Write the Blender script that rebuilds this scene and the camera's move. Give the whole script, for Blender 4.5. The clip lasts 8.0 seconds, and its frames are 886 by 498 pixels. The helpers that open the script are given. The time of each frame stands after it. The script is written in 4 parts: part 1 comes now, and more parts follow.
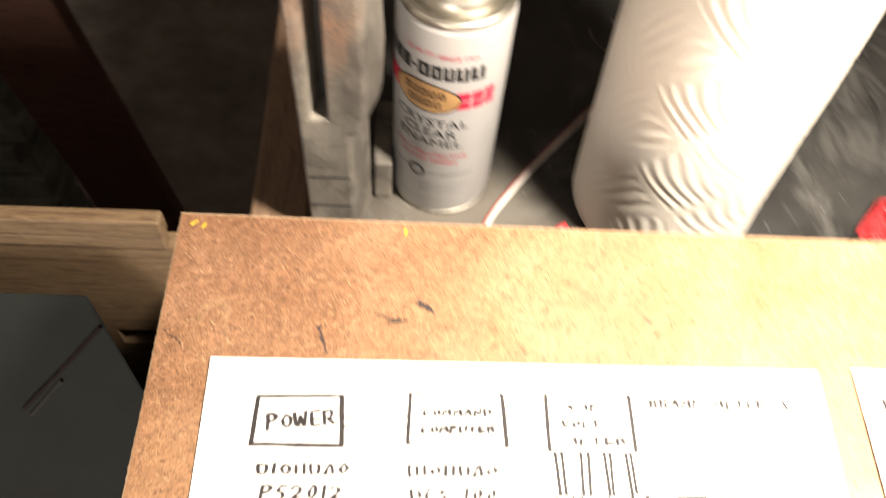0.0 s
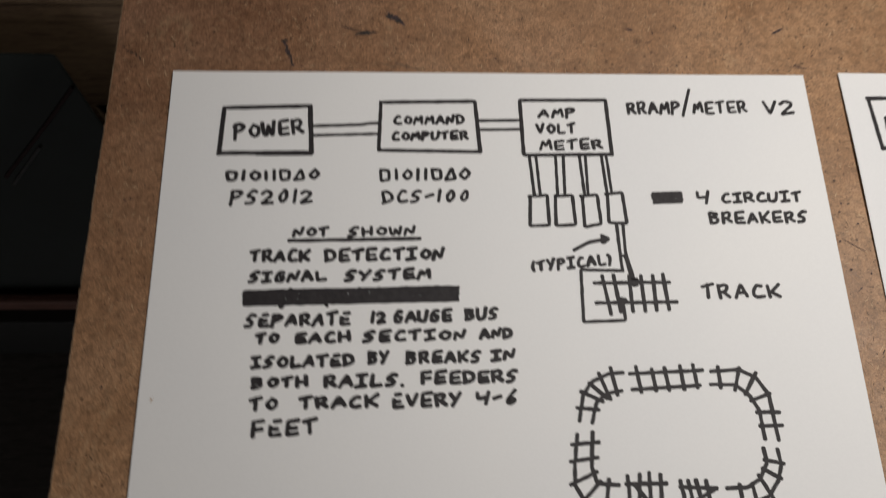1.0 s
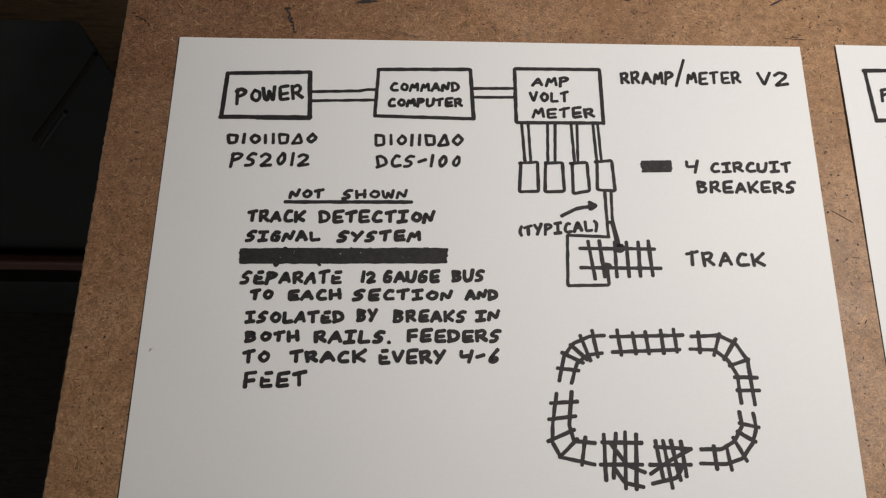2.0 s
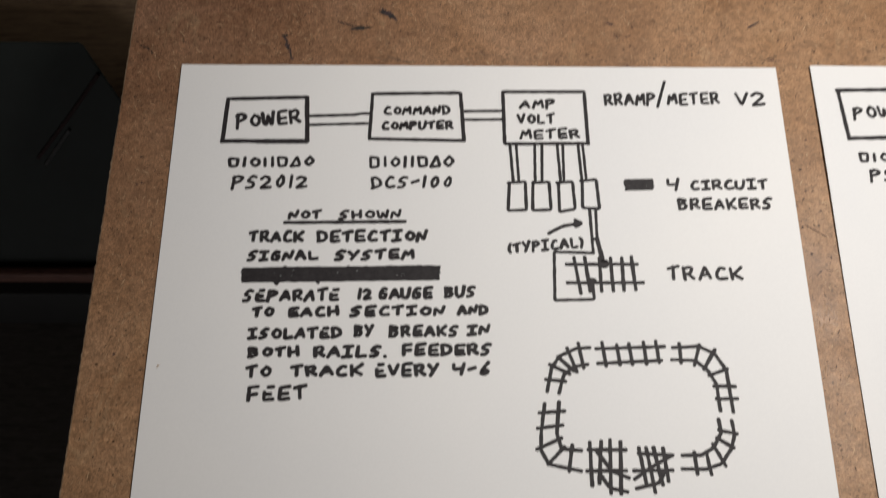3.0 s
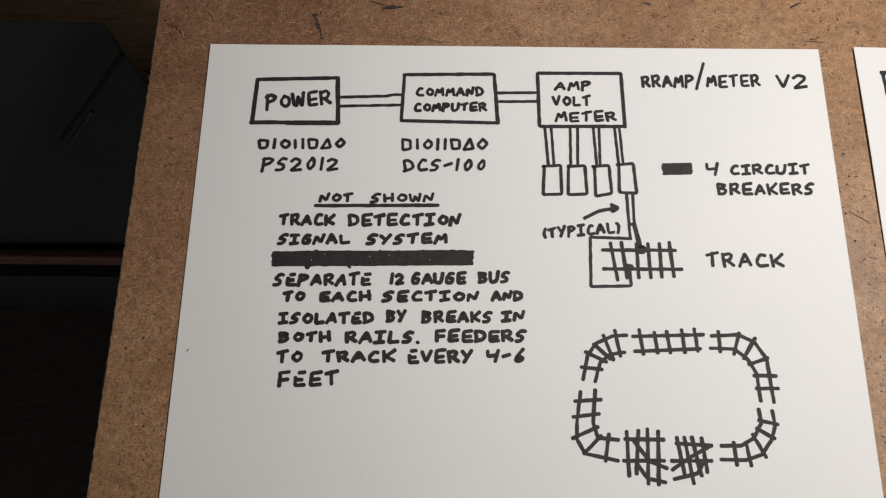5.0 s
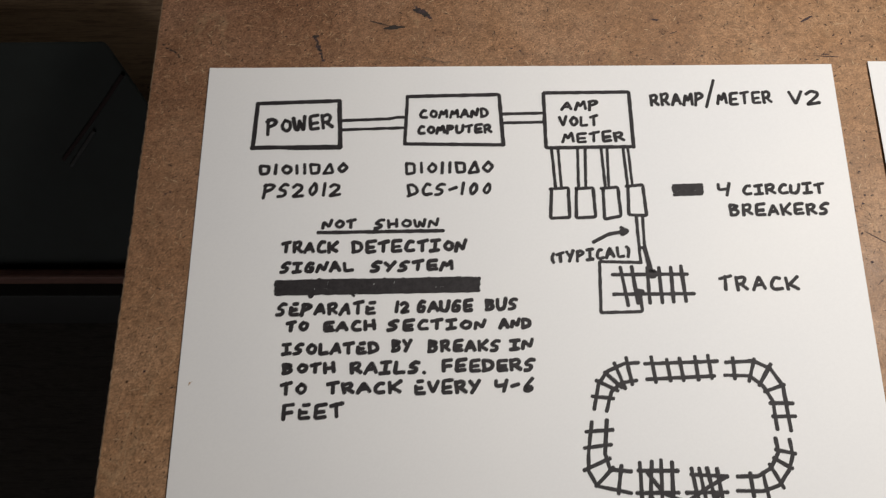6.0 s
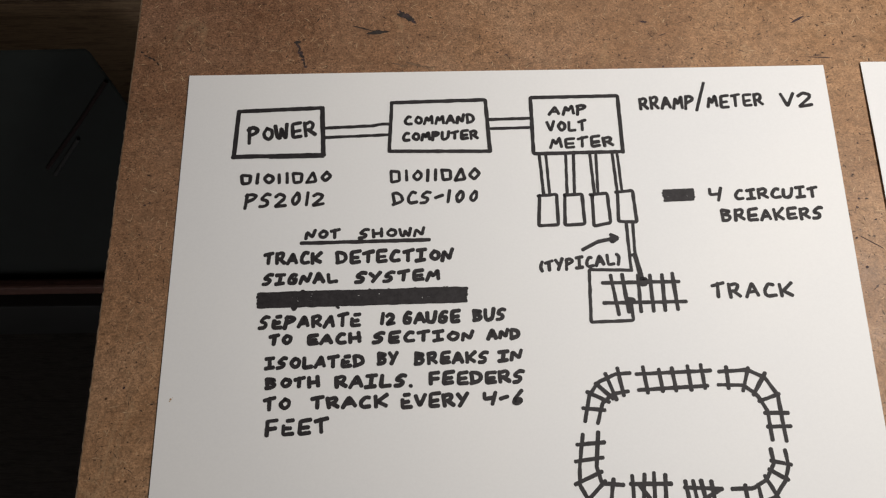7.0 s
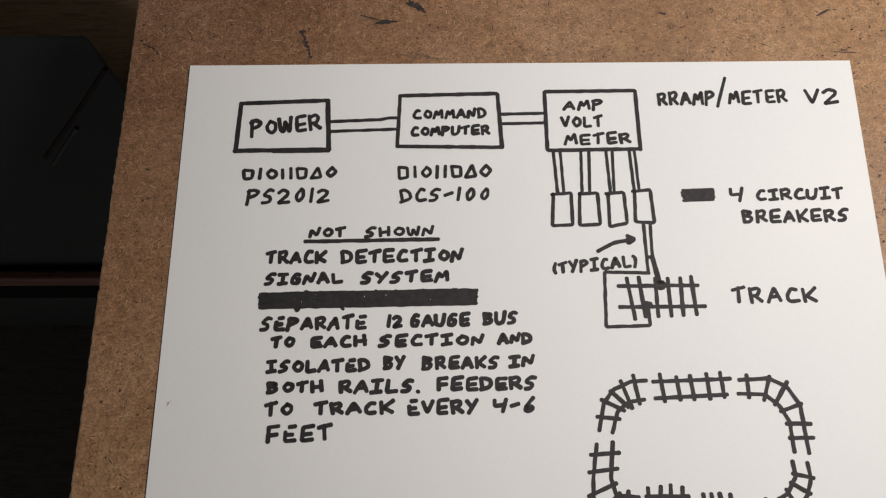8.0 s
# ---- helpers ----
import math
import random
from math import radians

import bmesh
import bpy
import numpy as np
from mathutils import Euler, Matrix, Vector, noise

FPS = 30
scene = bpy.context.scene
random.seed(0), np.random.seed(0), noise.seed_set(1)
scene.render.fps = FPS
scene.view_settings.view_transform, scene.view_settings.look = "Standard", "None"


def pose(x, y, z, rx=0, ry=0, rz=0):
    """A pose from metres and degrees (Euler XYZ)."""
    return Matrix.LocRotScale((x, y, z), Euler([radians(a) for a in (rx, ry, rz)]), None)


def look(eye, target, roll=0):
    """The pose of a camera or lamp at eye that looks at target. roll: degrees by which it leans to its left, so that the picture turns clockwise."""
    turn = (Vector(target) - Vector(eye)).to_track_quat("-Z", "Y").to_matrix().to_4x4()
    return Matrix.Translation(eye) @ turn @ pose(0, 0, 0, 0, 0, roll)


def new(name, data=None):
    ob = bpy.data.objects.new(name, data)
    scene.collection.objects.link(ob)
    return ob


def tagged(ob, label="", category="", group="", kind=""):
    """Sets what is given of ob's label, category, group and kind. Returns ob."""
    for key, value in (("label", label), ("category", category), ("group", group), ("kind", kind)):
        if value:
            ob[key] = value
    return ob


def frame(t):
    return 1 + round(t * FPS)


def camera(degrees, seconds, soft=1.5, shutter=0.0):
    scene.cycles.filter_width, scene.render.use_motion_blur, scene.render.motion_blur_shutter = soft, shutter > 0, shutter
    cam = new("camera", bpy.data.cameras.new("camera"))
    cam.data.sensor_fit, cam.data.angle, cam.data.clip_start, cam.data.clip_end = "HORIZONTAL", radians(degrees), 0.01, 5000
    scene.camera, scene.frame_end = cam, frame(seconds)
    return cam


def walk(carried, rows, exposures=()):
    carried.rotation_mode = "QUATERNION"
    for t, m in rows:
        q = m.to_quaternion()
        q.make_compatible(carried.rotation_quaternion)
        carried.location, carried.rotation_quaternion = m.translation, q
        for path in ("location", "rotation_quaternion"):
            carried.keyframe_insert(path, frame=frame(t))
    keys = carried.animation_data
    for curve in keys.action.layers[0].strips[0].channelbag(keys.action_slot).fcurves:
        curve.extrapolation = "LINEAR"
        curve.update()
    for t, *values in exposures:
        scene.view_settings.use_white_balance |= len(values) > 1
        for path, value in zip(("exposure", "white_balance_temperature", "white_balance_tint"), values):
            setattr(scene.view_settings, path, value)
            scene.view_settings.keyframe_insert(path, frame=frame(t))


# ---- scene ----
# World: the first sheet's upper left corner is the origin, x along its top edge, y away from the viewer,
# z up from the top of the drawing board.
cam = camera(55.0, 8.0, soft=1.2, shutter=0.7)
PATH = [
    (0, (0.0827, -0.1610, 0.3566), (0.1805, 0.8400, -1.2554), 6.59),
    (0.1, (0.0764, -0.1625, 0.3614), (0.2265, 0.7852, -1.2786), 7.37),
    (0.2, (0.0699, -0.1636, 0.3559), (0.2631, 0.7142, -1.3180), 8.14),
    (0.3, (0.0750, -0.1660, 0.3533), (0.2749, 0.6165, -1.3665), 8.85),
    (0.4, (0.0712, -0.1801, 0.3446), (0.2877, 0.5859, -1.3807), 10.03),
    (0.5, (0.0747, -0.1842, 0.3402), (0.2701, 0.5404, -1.4053), 9.75),
    (0.7, (0.0827, -0.1979, 0.3335), (0.2247, 0.4847, -1.4340), 8.53),
    (1, (0.0980, -0.2084, 0.3222), (0.1931, 0.4757, -1.4478), 7.14),
    (1.2, (0.1110, -0.2149, 0.3179), (0.1576, 0.4355, -1.4667), 4.71),
    (1.5, (0.1186, -0.2125, 0.3274), (0.1751, 0.4243, -1.4618), 6.15),
    (1.7, (0.1165, -0.2181, 0.3298), (0.1546, 0.4272, -1.4569), 4.30),
    (2.8, (0.1223, -0.2145, 0.3444), (0.1164, 0.3768, -1.4613), -0.20),
    (3, (0.1201, -0.2158, 0.3495), (0.1329, 0.4183, -1.4416), 1.30),
    (3.2, (0.1177, -0.2161, 0.3491), (0.1383, 0.4438, -1.4325), 2.07),
    (3.5, (0.1166, -0.2149, 0.3476), (0.1309, 0.4168, -1.4442), 1.94),
    (3.8, (0.1130, -0.2146, 0.3424), (0.1409, 0.3899, -1.4587), 3.16),
    (4, (0.1144, -0.2142, 0.3392), (0.1461, 0.3903, -1.4617), 3.33),
    (4.5, (0.1143, -0.2145, 0.3440), (0.1052, 0.3984, -1.4544), -0.27),
    (4.7, (0.1115, -0.2150, 0.3434), (0.1040, 0.3935, -1.4565), -0.05),
    (5.8, (0.1110, -0.2040, 0.3409), (0.0645, 0.3953, -1.4616), -4.20),
    (6, (0.1123, -0.2011, 0.3386), (0.0781, 0.4031, -1.4624), -3.25),
    (6.5, (0.1139, -0.1968, 0.3359), (0.0858, 0.4133, -1.4633), -2.93),
    (7, (0.1163, -0.1954, 0.3321), (0.0907, 0.4114, -1.4682), -3.12),
    (7.5, (0.1153, -0.1883, 0.3246), (0.0851, 0.4076, -1.4793), -3.42),
    (8, (0.1131, -0.1871, 0.3206), (0.0834, 0.3972, -1.4870), -3.05),
]
EXPOSURES = [(0, 2.68, 7400, 12), (0.1, 2.42, 7400, 14), (0.2, 2.08, 7400, 15), (0.3, 1.68, 7350, 14), (0.4, 1.3, 7300, 11), (0.5, 1.0, 7200, 11), (0.6, 0.65, 6900, 10), (0.8, 0.1, 6500, 10),
             (1.0, -0.26, 6280, 10), (1.3, -0.6, 6280, 10), (1.5, -0.6, 6280, 10), (1.8, -0.25, 6280, 10), (2.8, 0.0, 6280, 10), (8, 0.0, 6280, 10)]
walk(cam, [(t, look(eye, target, roll)) for t, eye, target, roll in PATH], EXPOSURES)

# ---- light: one shaded work lamp over the board, and an added unseen fill ----
world = bpy.data.worlds.new("world")
scene.world = world
world.use_nodes = True
world.node_tree.nodes["Background"].inputs[0].default_value = (0.9, 0.95, 1.0, 1)
world.node_tree.nodes["Background"].inputs[1].default_value = 0.3
lamp_data = bpy.data.lights.new("work_lamp", "SPOT")
lamp_data.energy, lamp_data.color = 10.8, (1.0, 0.93, 0.84)
lamp_data.spot_size, lamp_data.spot_blend, lamp_data.shadow_soft_size = radians(118), 1.0, 0.045
lamp = new("work_lamp", lamp_data)
lamp.matrix_world = look((0.37, -0.035, 0.48), (0.27, -0.055, 0))
# added fill lamp behind the viewer, set in an opening of the unseen wall
fill_data = bpy.data.lights.new("room_fill", "AREA")
fill_data.shape, fill_data.size, fill_data.size_y = "RECTANGLE", 0.85, 1.95
fill_data.energy, fill_data.color = 6.2, (1.0, 0.93, 0.86)
fill_light = new("room_fill", fill_data)
fill_light.matrix_world = look((-0.55, -2.29, 0.02), (-0.55, 0.0, 0.02))

# ---- materials ----


class Nodes:
    """A node material under construction."""

    def __init__(self, name, rough=0.6, metal=0.0):
        self.mat = bpy.data.materials.new(name)
        self.mat.use_nodes = True
        self.tree = self.mat.node_tree
        self.bsdf = self.tree.nodes["Principled BSDF"]
        self.bsdf.inputs["Roughness"].default_value = rough
        self.bsdf.inputs["Metallic"].default_value = metal

    def node(self, kind, **values):
        n = self.tree.nodes.new(kind)
        for key, value in values.items():
            n.inputs[key].default_value = value
        return n

    def link(self, a, b):
        self.tree.links.new(a, b)

    def coords(self, scale=(1, 1, 1), rot=(0, 0, 0), kind="Object"):
        c = self.tree.nodes.new("ShaderNodeTexCoord")
        m = self.node("ShaderNodeMapping", Scale=scale, Rotation=rot)
        self.link(c.outputs[kind], m.inputs["Vector"])
        return m.outputs[0]

    def noise(self, scale, detail=4, rough=0.6, stretch=(1, 1, 1), rot=(0, 0, 0), distort=0.0):
        n = self.node("ShaderNodeTexNoise", Scale=scale, Detail=detail, Roughness=rough, Distortion=distort)
        self.link(self.coords(stretch, rot), n.inputs["Vector"])
        return n.outputs["Fac"]

    def ramp(self, fac, *stops):
        r = self.tree.nodes.new("ShaderNodeValToRGB")
        while len(r.color_ramp.elements) < len(stops):
            r.color_ramp.elements.new(0.5)
        for e, (pos, col) in zip(r.color_ramp.elements, stops):
            e.position, e.color = pos, (*col, 1) if len(col) == 3 else col
        self.link(fac, r.inputs["Fac"])
        return r.outputs["Color"]

    def mix(self, fac, a, b, mode="MIX"):
        m = self.tree.nodes.new("ShaderNodeMix")
        m.data_type, m.blend_type = "RGBA", mode
        for value, sock in ((fac, m.inputs[0]), (a, m.inputs[6]), (b, m.inputs[7])):
            if isinstance(value, (int, float)):
                sock.default_value = value
            elif isinstance(value, tuple):
                sock.default_value = (*value, 1)
            else:
                self.link(value, sock)
        return m.outputs[2]

    def bump(self, height, strength=0.3, distance=0.001):
        b = self.node("ShaderNodeBump", Strength=strength, Distance=distance)
        self.link(height, b.inputs["Height"])
        self.link(b.outputs[0], self.bsdf.inputs["Normal"])

    def color(self, value):
        if isinstance(value, tuple):
            self.bsdf.inputs["Base Color"].default_value = (*value, 1)
        else:
            self.link(value, self.bsdf.inputs["Base Color"])
        return self.mat

    def rough(self, value):
        self.link(value, self.bsdf.inputs["Roughness"])


W0, W1 = (0, 0, 0), (1, 1, 1)
BENCH_Z = -0.10


def hardboard():
    m = Nodes("hardboard", 0.55)
    m.bsdf.inputs["Specular IOR Level"].default_value = 0.4
    base = m.ramp(m.noise(16, 5, 0.65, distort=0.6), (0.3, (0.255, 0.136, 0.068)), (0.52, (0.340, 0.196, 0.104)), (0.74, (0.405, 0.250, 0.144)))
    # a reddened, darker area spreading from one corner, with a ragged border
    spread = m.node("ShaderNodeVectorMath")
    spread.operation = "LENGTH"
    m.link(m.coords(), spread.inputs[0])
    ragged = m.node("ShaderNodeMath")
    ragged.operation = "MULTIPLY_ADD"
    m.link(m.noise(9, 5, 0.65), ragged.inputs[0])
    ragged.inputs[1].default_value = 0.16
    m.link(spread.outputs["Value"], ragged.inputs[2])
    corner_tone = m.ramp(ragged.outputs[0], (0.14, W1), (0.36, W0))
    base = m.mix(corner_tone, base, m.mix(1.0, base, (0.585, 0.52, 0.565), "MULTIPLY"))
    # short pressed fibres, light and dark, in several directions
    for turn, stretch, lo, hi, tone in (
        (0.5, (1, 5, 1), 0.60, 0.72, (0.46, 0.31, 0.185)), (2.1, (1, 6, 1), 0.61, 0.73, (0.44, 0.29, 0.17)),
        (1.2, (1, 4, 1), 0.60, 0.70, (0.13, 0.068, 0.036)), (2.7, (1, 3, 1), 0.61, 0.71, (0.11, 0.058, 0.032)),
    ):
        f = m.noise(300, 4, 0.65, stretch, (0, 0, turn), 0.8)
        base = m.mix(m.ramp(f, (lo, W0), (hi, (0.75, 0.75, 0.75))), base, tone)
    grain = m.noise(1150, 4, 0.75)
    base = m.mix(m.ramp(ragged.outputs[0], (0.16, (0.9, 0.9, 0.9)), (0.38, (0.45, 0.45, 0.45))), base, m.ramp(grain, (0.34, (0.14, 0.14, 0.14)), (0.66, (0.86, 0.86, 0.86))), "OVERLAY")
    mottle = m.noise(270, 6, 0.75, distort=0.8)
    base = m.mix(0.42, base, m.ramp(mottle, (0.36, (0.14, 0.14, 0.14)), (0.64, (0.84, 0.84, 0.84))), "OVERLAY")
    clumps = m.noise(105, 5, 0.7, (1, 1.6, 1), (0, 0, 0.5), 1.0)
    base = m.mix(0.12, base, m.ramp(clumps, (0.38, (0.2, 0.2, 0.2)), (0.62, (0.8, 0.8, 0.8))), "OVERLAY")
    # dark specks of two sizes
    for size, near, far, lo, hi in ((170, 0.06, 0.13, 0.46, 0.52), (420, 0.10, 0.20, 0.50, 0.58)):
        v = m.node("ShaderNodeTexVoronoi", Scale=size, Randomness=1.0)
        m.link(m.coords(), v.inputs["Vector"])
        few = m.ramp(m.noise(size * 0.4, 2), (lo, W0), (hi, W1))
        speck = m.mix(1.0, m.ramp(v.outputs["Distance"], (near, W1), (far, W0)), few, "MULTIPLY")
        base = m.mix(speck, base, (0.065, 0.036, 0.022))
    # irregular black chips, crowded in places
    for size, lo in ((330, 0.645), (620, 0.64)):
        chip = m.ramp(m.noise(size, 4, 0.8, distort=1.6), (lo, W0), (lo + 0.03, (0.9, 0.9, 0.9)))
        crowd = m.ramp(m.noise(38, 3, 0.6), (0.42, (0.4, 0.4, 0.4)), (0.6, W1))
        base = m.mix(m.mix(1.0, chip, crowd, "MULTIPLY"), base, (0.045, 0.026, 0.018))
    # rubbed and greasy patches
    patch = m.ramp(m.noise(7, 4, 0.7, distort=1.5), (0.48, W0), (0.70, (0.38, 0.38, 0.38)))
    base = m.mix(patch, base, (0.20, 0.108, 0.058))
    blotch = m.ramp(m.noise(30, 5, 0.75, distort=2.0), (0.60, W0), (0.74, (0.34, 0.34, 0.34)))
    base = m.mix(blotch, base, (0.11, 0.06, 0.036))
    smear = m.ramp(m.noise(22, 6, 0.7, (0.3, 1.6, 1), (0, 0, 0.05), 0.8), (0.55, W0), (0.72, (0.30, 0.30, 0.30)))
    base = m.mix(smear, base, (0.15, 0.088, 0.052))
    worn = m.ramp(m.noise(45, 5, 0.7, (1, 0.5, 1), (0, 0, 0.8), 1.2), (0.60, W0), (0.74, (0.4, 0.4, 0.4)))
    base = m.mix(worn, base, (0.43, 0.30, 0.175))
    m.rough(m.ramp(m.noise(40, 5), (0.3, (0.34, 0.34, 0.34)), (0.7, (0.55, 0.55, 0.55))))
    m.bump(grain, 0.25, 0.0004)
    return m.color(base)


def board_edge():
    m = Nodes("hardboard_edge", 0.8)
    n = m.noise(400, 5, 0.7, (1, 1, 3))
    m.bump(n, 0.6, 0.001)
    return m.color(m.ramp(n, (0.3, (0.22, 0.13, 0.075)), (0.7, (0.55, 0.40, 0.27))))


def paper():
    m = Nodes("white_paper", 0.75)
    n = m.noise(900, 4, 0.7)
    m.bump(n, 0.12, 0.0002)
    tint = m.mix(m.ramp(m.noise(7, 3), (0.4, W0), (0.7, W1)), (0.79, 0.79, 0.795), (0.76, 0.765, 0.78))
    return m.color(m.mix(0.06, tint, m.ramp(n, (0.3, W0), (0.7, W1)), "OVERLAY"))


def ink():
    m = Nodes("black_marker", 0.65)
    m.bsdf.inputs["Specular IOR Level"].default_value = 0.35
    n = m.noise(500, 5, 0.7)
    return m.color(m.ramp(n, (0.35, (0.012, 0.010, 0.012)), (0.72, (0.034, 0.030, 0.033))))


def wood(name, dark, light, along=(1, 12, 12), scale=18, rough=0.65):
    m = Nodes(name, rough)
    g = m.noise(scale, 6, 0.65, along, (0, 0, 0), 1.2)
    fine = m.noise(scale * 9, 4, 0.6, along)
    base = m.ramp(g, (0.32, dark), (0.5, light), (0.62, dark), (0.72, light))
    m.bump(fine, 0.3, 0.0006)
    return m.color(m.mix(0.5, base, m.ramp(fine, (0.3, (0.25, 0.25, 0.25)), (0.7, (0.75, 0.75, 0.75))), "OVERLAY"))


def sooty_paint():
    """Old off-white paint, rubbed through to warm wood in broad patches, with soot and black pinholes."""
    m = Nodes("sooty_white_paint", 0.5)
    base = m.mix(m.ramp(m.noise(22, 5, 0.6, (1, 1, 0.5)), (0.36, W0), (0.64, W1)), (0.21, 0.193, 0.168), (0.085, 0.08, 0.073))
    rubbed = m.ramp(m.noise(9, 4, 0.55, (1.2, 1, 0.6), distort=0.4), (0.52, W0), (0.68, (0.7, 0.7, 0.7)))
    base = m.mix(rubbed, base, (0.20, 0.105, 0.062))
    soot = m.ramp(m.noise(48, 6, 0.75, distort=1.0), (0.47, W0), (0.66, (0.85, 0.85, 0.85)))
    base = m.mix(soot, base, (0.055, 0.05, 0.046))
    for size, lo in ((420, 0.66), (900, 0.66)):
        pin = m.ramp(m.noise(size, 3, 0.7, distort=1.2), (lo, W0), (lo + 0.03, (0.9, 0.9, 0.9)))
        base = m.mix(pin, base, (0.03, 0.026, 0.024))
    m.bump(m.noise(260, 5, 0.7), 0.35, 0.0006)
    return m.color(base)


def bench_paint():
    m = Nodes("dusty_black_bench", 0.45)
    base = m.ramp(m.noise(9, 6, 0.65, distort=0.5), (0.3, (0.0128, 0.0128, 0.0128)), (0.55, (0.0277, 0.0277, 0.027)), (0.75, (0.048, 0.048, 0.0457)))
    scuff = m.ramp(m.noise(55, 5, 0.7, (1, 0.35, 1), (0, 0, 0.4), 1.0), (0.66, W0), (0.74, W1))
    base = m.mix(scuff, base, (0.22, 0.22, 0.21))
    # a pale beige patch round the can's foot, with a ragged border
    away = m.node("ShaderNodeVectorMath")
    away.operation = "DISTANCE"
    m.link(m.coords(), away.inputs[0])
    away.inputs[1].default_value = (0.12, 0.125, BENCH_Z)
    rag = m.node("ShaderNodeMath")
    rag.operation = "MULTIPLY_ADD"
    m.link(m.noise(40, 5, 0.7), rag.inputs[0])
    rag.inputs[1].default_value = 0.05
    m.link(away.outputs["Value"], rag.inputs[2])
    base = m.mix(m.ramp(rag.outputs[0], (0.06, (0.8, 0.8, 0.8)), (0.115, W0)), base, (0.15, 0.135, 0.116))
    haze = m.ramp(m.noise(26, 6, 0.7, (1, 0.5, 1), (0, 0, 0.6), 1.0), (0.5, W0), (0.75, (0.7, 0.7, 0.7)))
    base = m.mix(haze, base, (0.135, 0.136, 0.13))
    v = m.node("ShaderNodeTexVoronoi", Scale=170)
    m.link(m.coords(), v.inputs["Vector"])
    few = m.ramp(m.noise(25, 3), (0.54, W0), (0.66, (0.6, 0.6, 0.6)))
    speck = m.mix(1.0, m.ramp(v.outputs["Distance"], (0.07, W1), (0.13, W0)), few, "MULTIPLY")
    base = m.mix(speck, base, (0.6, 0.6, 0.58))
    m.rough(m.ramp(m.noise(30, 5), (0.3, (0.28, 0.28, 0.28)), (0.7, (0.6, 0.6, 0.6))))
    m.bump(m.noise(200, 4), 0.2, 0.0005)
    return m.color(base)


def plain(name, color, rough=0.5, metal=0.0, vary=0.25, scale=80):
    m = Nodes(name, rough, metal)
    n = m.noise(scale, 5, 0.65)
    m.bump(n, 0.1, 0.0004)
    return m.color(m.ramp(n, (0.3, tuple(c * (1 - vary) for c in color)), (0.7, tuple(min(1, c * (1 + vary * 0.5)) for c in color))))


def hair(name, low, high):
    m = Nodes(name, 0.7)
    g = m.tree.nodes.new("ShaderNodeNewGeometry")
    return m.color(m.ramp(g.outputs["Random Per Island"], (0.1, low), (0.9, high)))


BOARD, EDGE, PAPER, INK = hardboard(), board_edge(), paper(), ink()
PINE = wood("aged_pine", (0.105, 0.063, 0.036), (0.21, 0.142, 0.082))
BENCH_WOOD = wood("bench_edge_wood", (0.115, 0.07, 0.044), (0.20, 0.13, 0.085), (12, 1, 12))
RED_WOOD = wood("dark_red_wood", (0.070, 0.031, 0.023), (0.125, 0.056, 0.041))
DARK_WOOD = wood("shade_dark_wood", (0.045, 0.040, 0.036), (0.080, 0.072, 0.066))
BENCH = bench_paint()
WHITE_PAINT = sooty_paint()
TOWEL = plain("towel_paper", (0.74, 0.71, 0.655), 0.9, vary=0.04, scale=500)
CAN_WHITE = plain("can_white", (0.34, 0.34, 0.345), 0.3, vary=0.05, scale=40)
TIN = plain("tin", (0.50, 0.48, 0.43), 0.38, 1.0, 0.15)
BLACK_PRINT = plain("black_print", (0.02, 0.02, 0.022), 0.4)
GREY_PRINT = plain("grey_print", (0.28, 0.28, 0.29), 0.4)
RED_PRINT = plain("red_print", (0.55, 0.02, 0.06), 0.4)
GOLD_PRINT = plain("gold_print", (0.42, 0.25, 0.115), 0.35)
BROWN_PRINT = plain("brown_print", (0.10, 0.055, 0.03), 0.4)
RED_PLASTIC = plain("red_insulation", (0.44, 0.032, 0.038), 0.4)
WHITE_PLASTIC = plain("white_insulation", (0.75, 0.73, 0.70), 0.45)
# brush colours darkened, the dimness of its place put into them
DULL_RED = plain("dimmed_red_lacquer", (0.017, 0.006, 0.006), 0.9)
DULL_WHITE = plain("dimmed_white_lacquer", (0.045, 0.044, 0.044), 0.9)
GREEN_BOX = plain("near_black_green", (0.0045, 0.0078, 0.0066), 0.75, vary=0.4, scale=30)
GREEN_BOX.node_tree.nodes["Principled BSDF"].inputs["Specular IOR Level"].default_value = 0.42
SLAT = plain("grey_green_board", (0.19, 0.215, 0.20), 0.8, vary=0.4, scale=20)
# flat black for small parts and for plates that stand for shade
BLACK_SLOT = plain("black_parts_and_shade", (0.012, 0.012, 0.012), 0.7)
CONCRETE = plain("concrete", (0.25, 0.235, 0.22), 0.9, vary=0.5, scale=6)
# unseen walls, made pale enough to bounce light into the dark parts
SHELL_WALL = plain("pale_shell_wall", (0.33, 0.275, 0.24), 0.9, vary=0.4, scale=4)
STAIN = plain("black_smudge", (0.030, 0.023, 0.020), 0.8, vary=0.5, scale=500)
FADED = plain("faded_marker", (0.055, 0.034, 0.036), 0.8, vary=0.6, scale=900)
WORN = plain("worn_stain", (0.185, 0.112, 0.064), 0.6, vary=0.5, scale=400)
PALE_WOOD = plain("bare_fibre", (0.55, 0.40, 0.25), 0.8, vary=0.3, scale=500)
YELLOW = plain("yellow_crayon", (0.75, 0.48, 0.02), 0.7, vary=0.3, scale=600)
DARK_HAIR = hair("dark_fibre", (0.035, 0.018, 0.013), (0.12, 0.060, 0.034))
BLACK_HAIR = hair("bark_fibre", (0.022, 0.014, 0.011), (0.07, 0.038, 0.024))
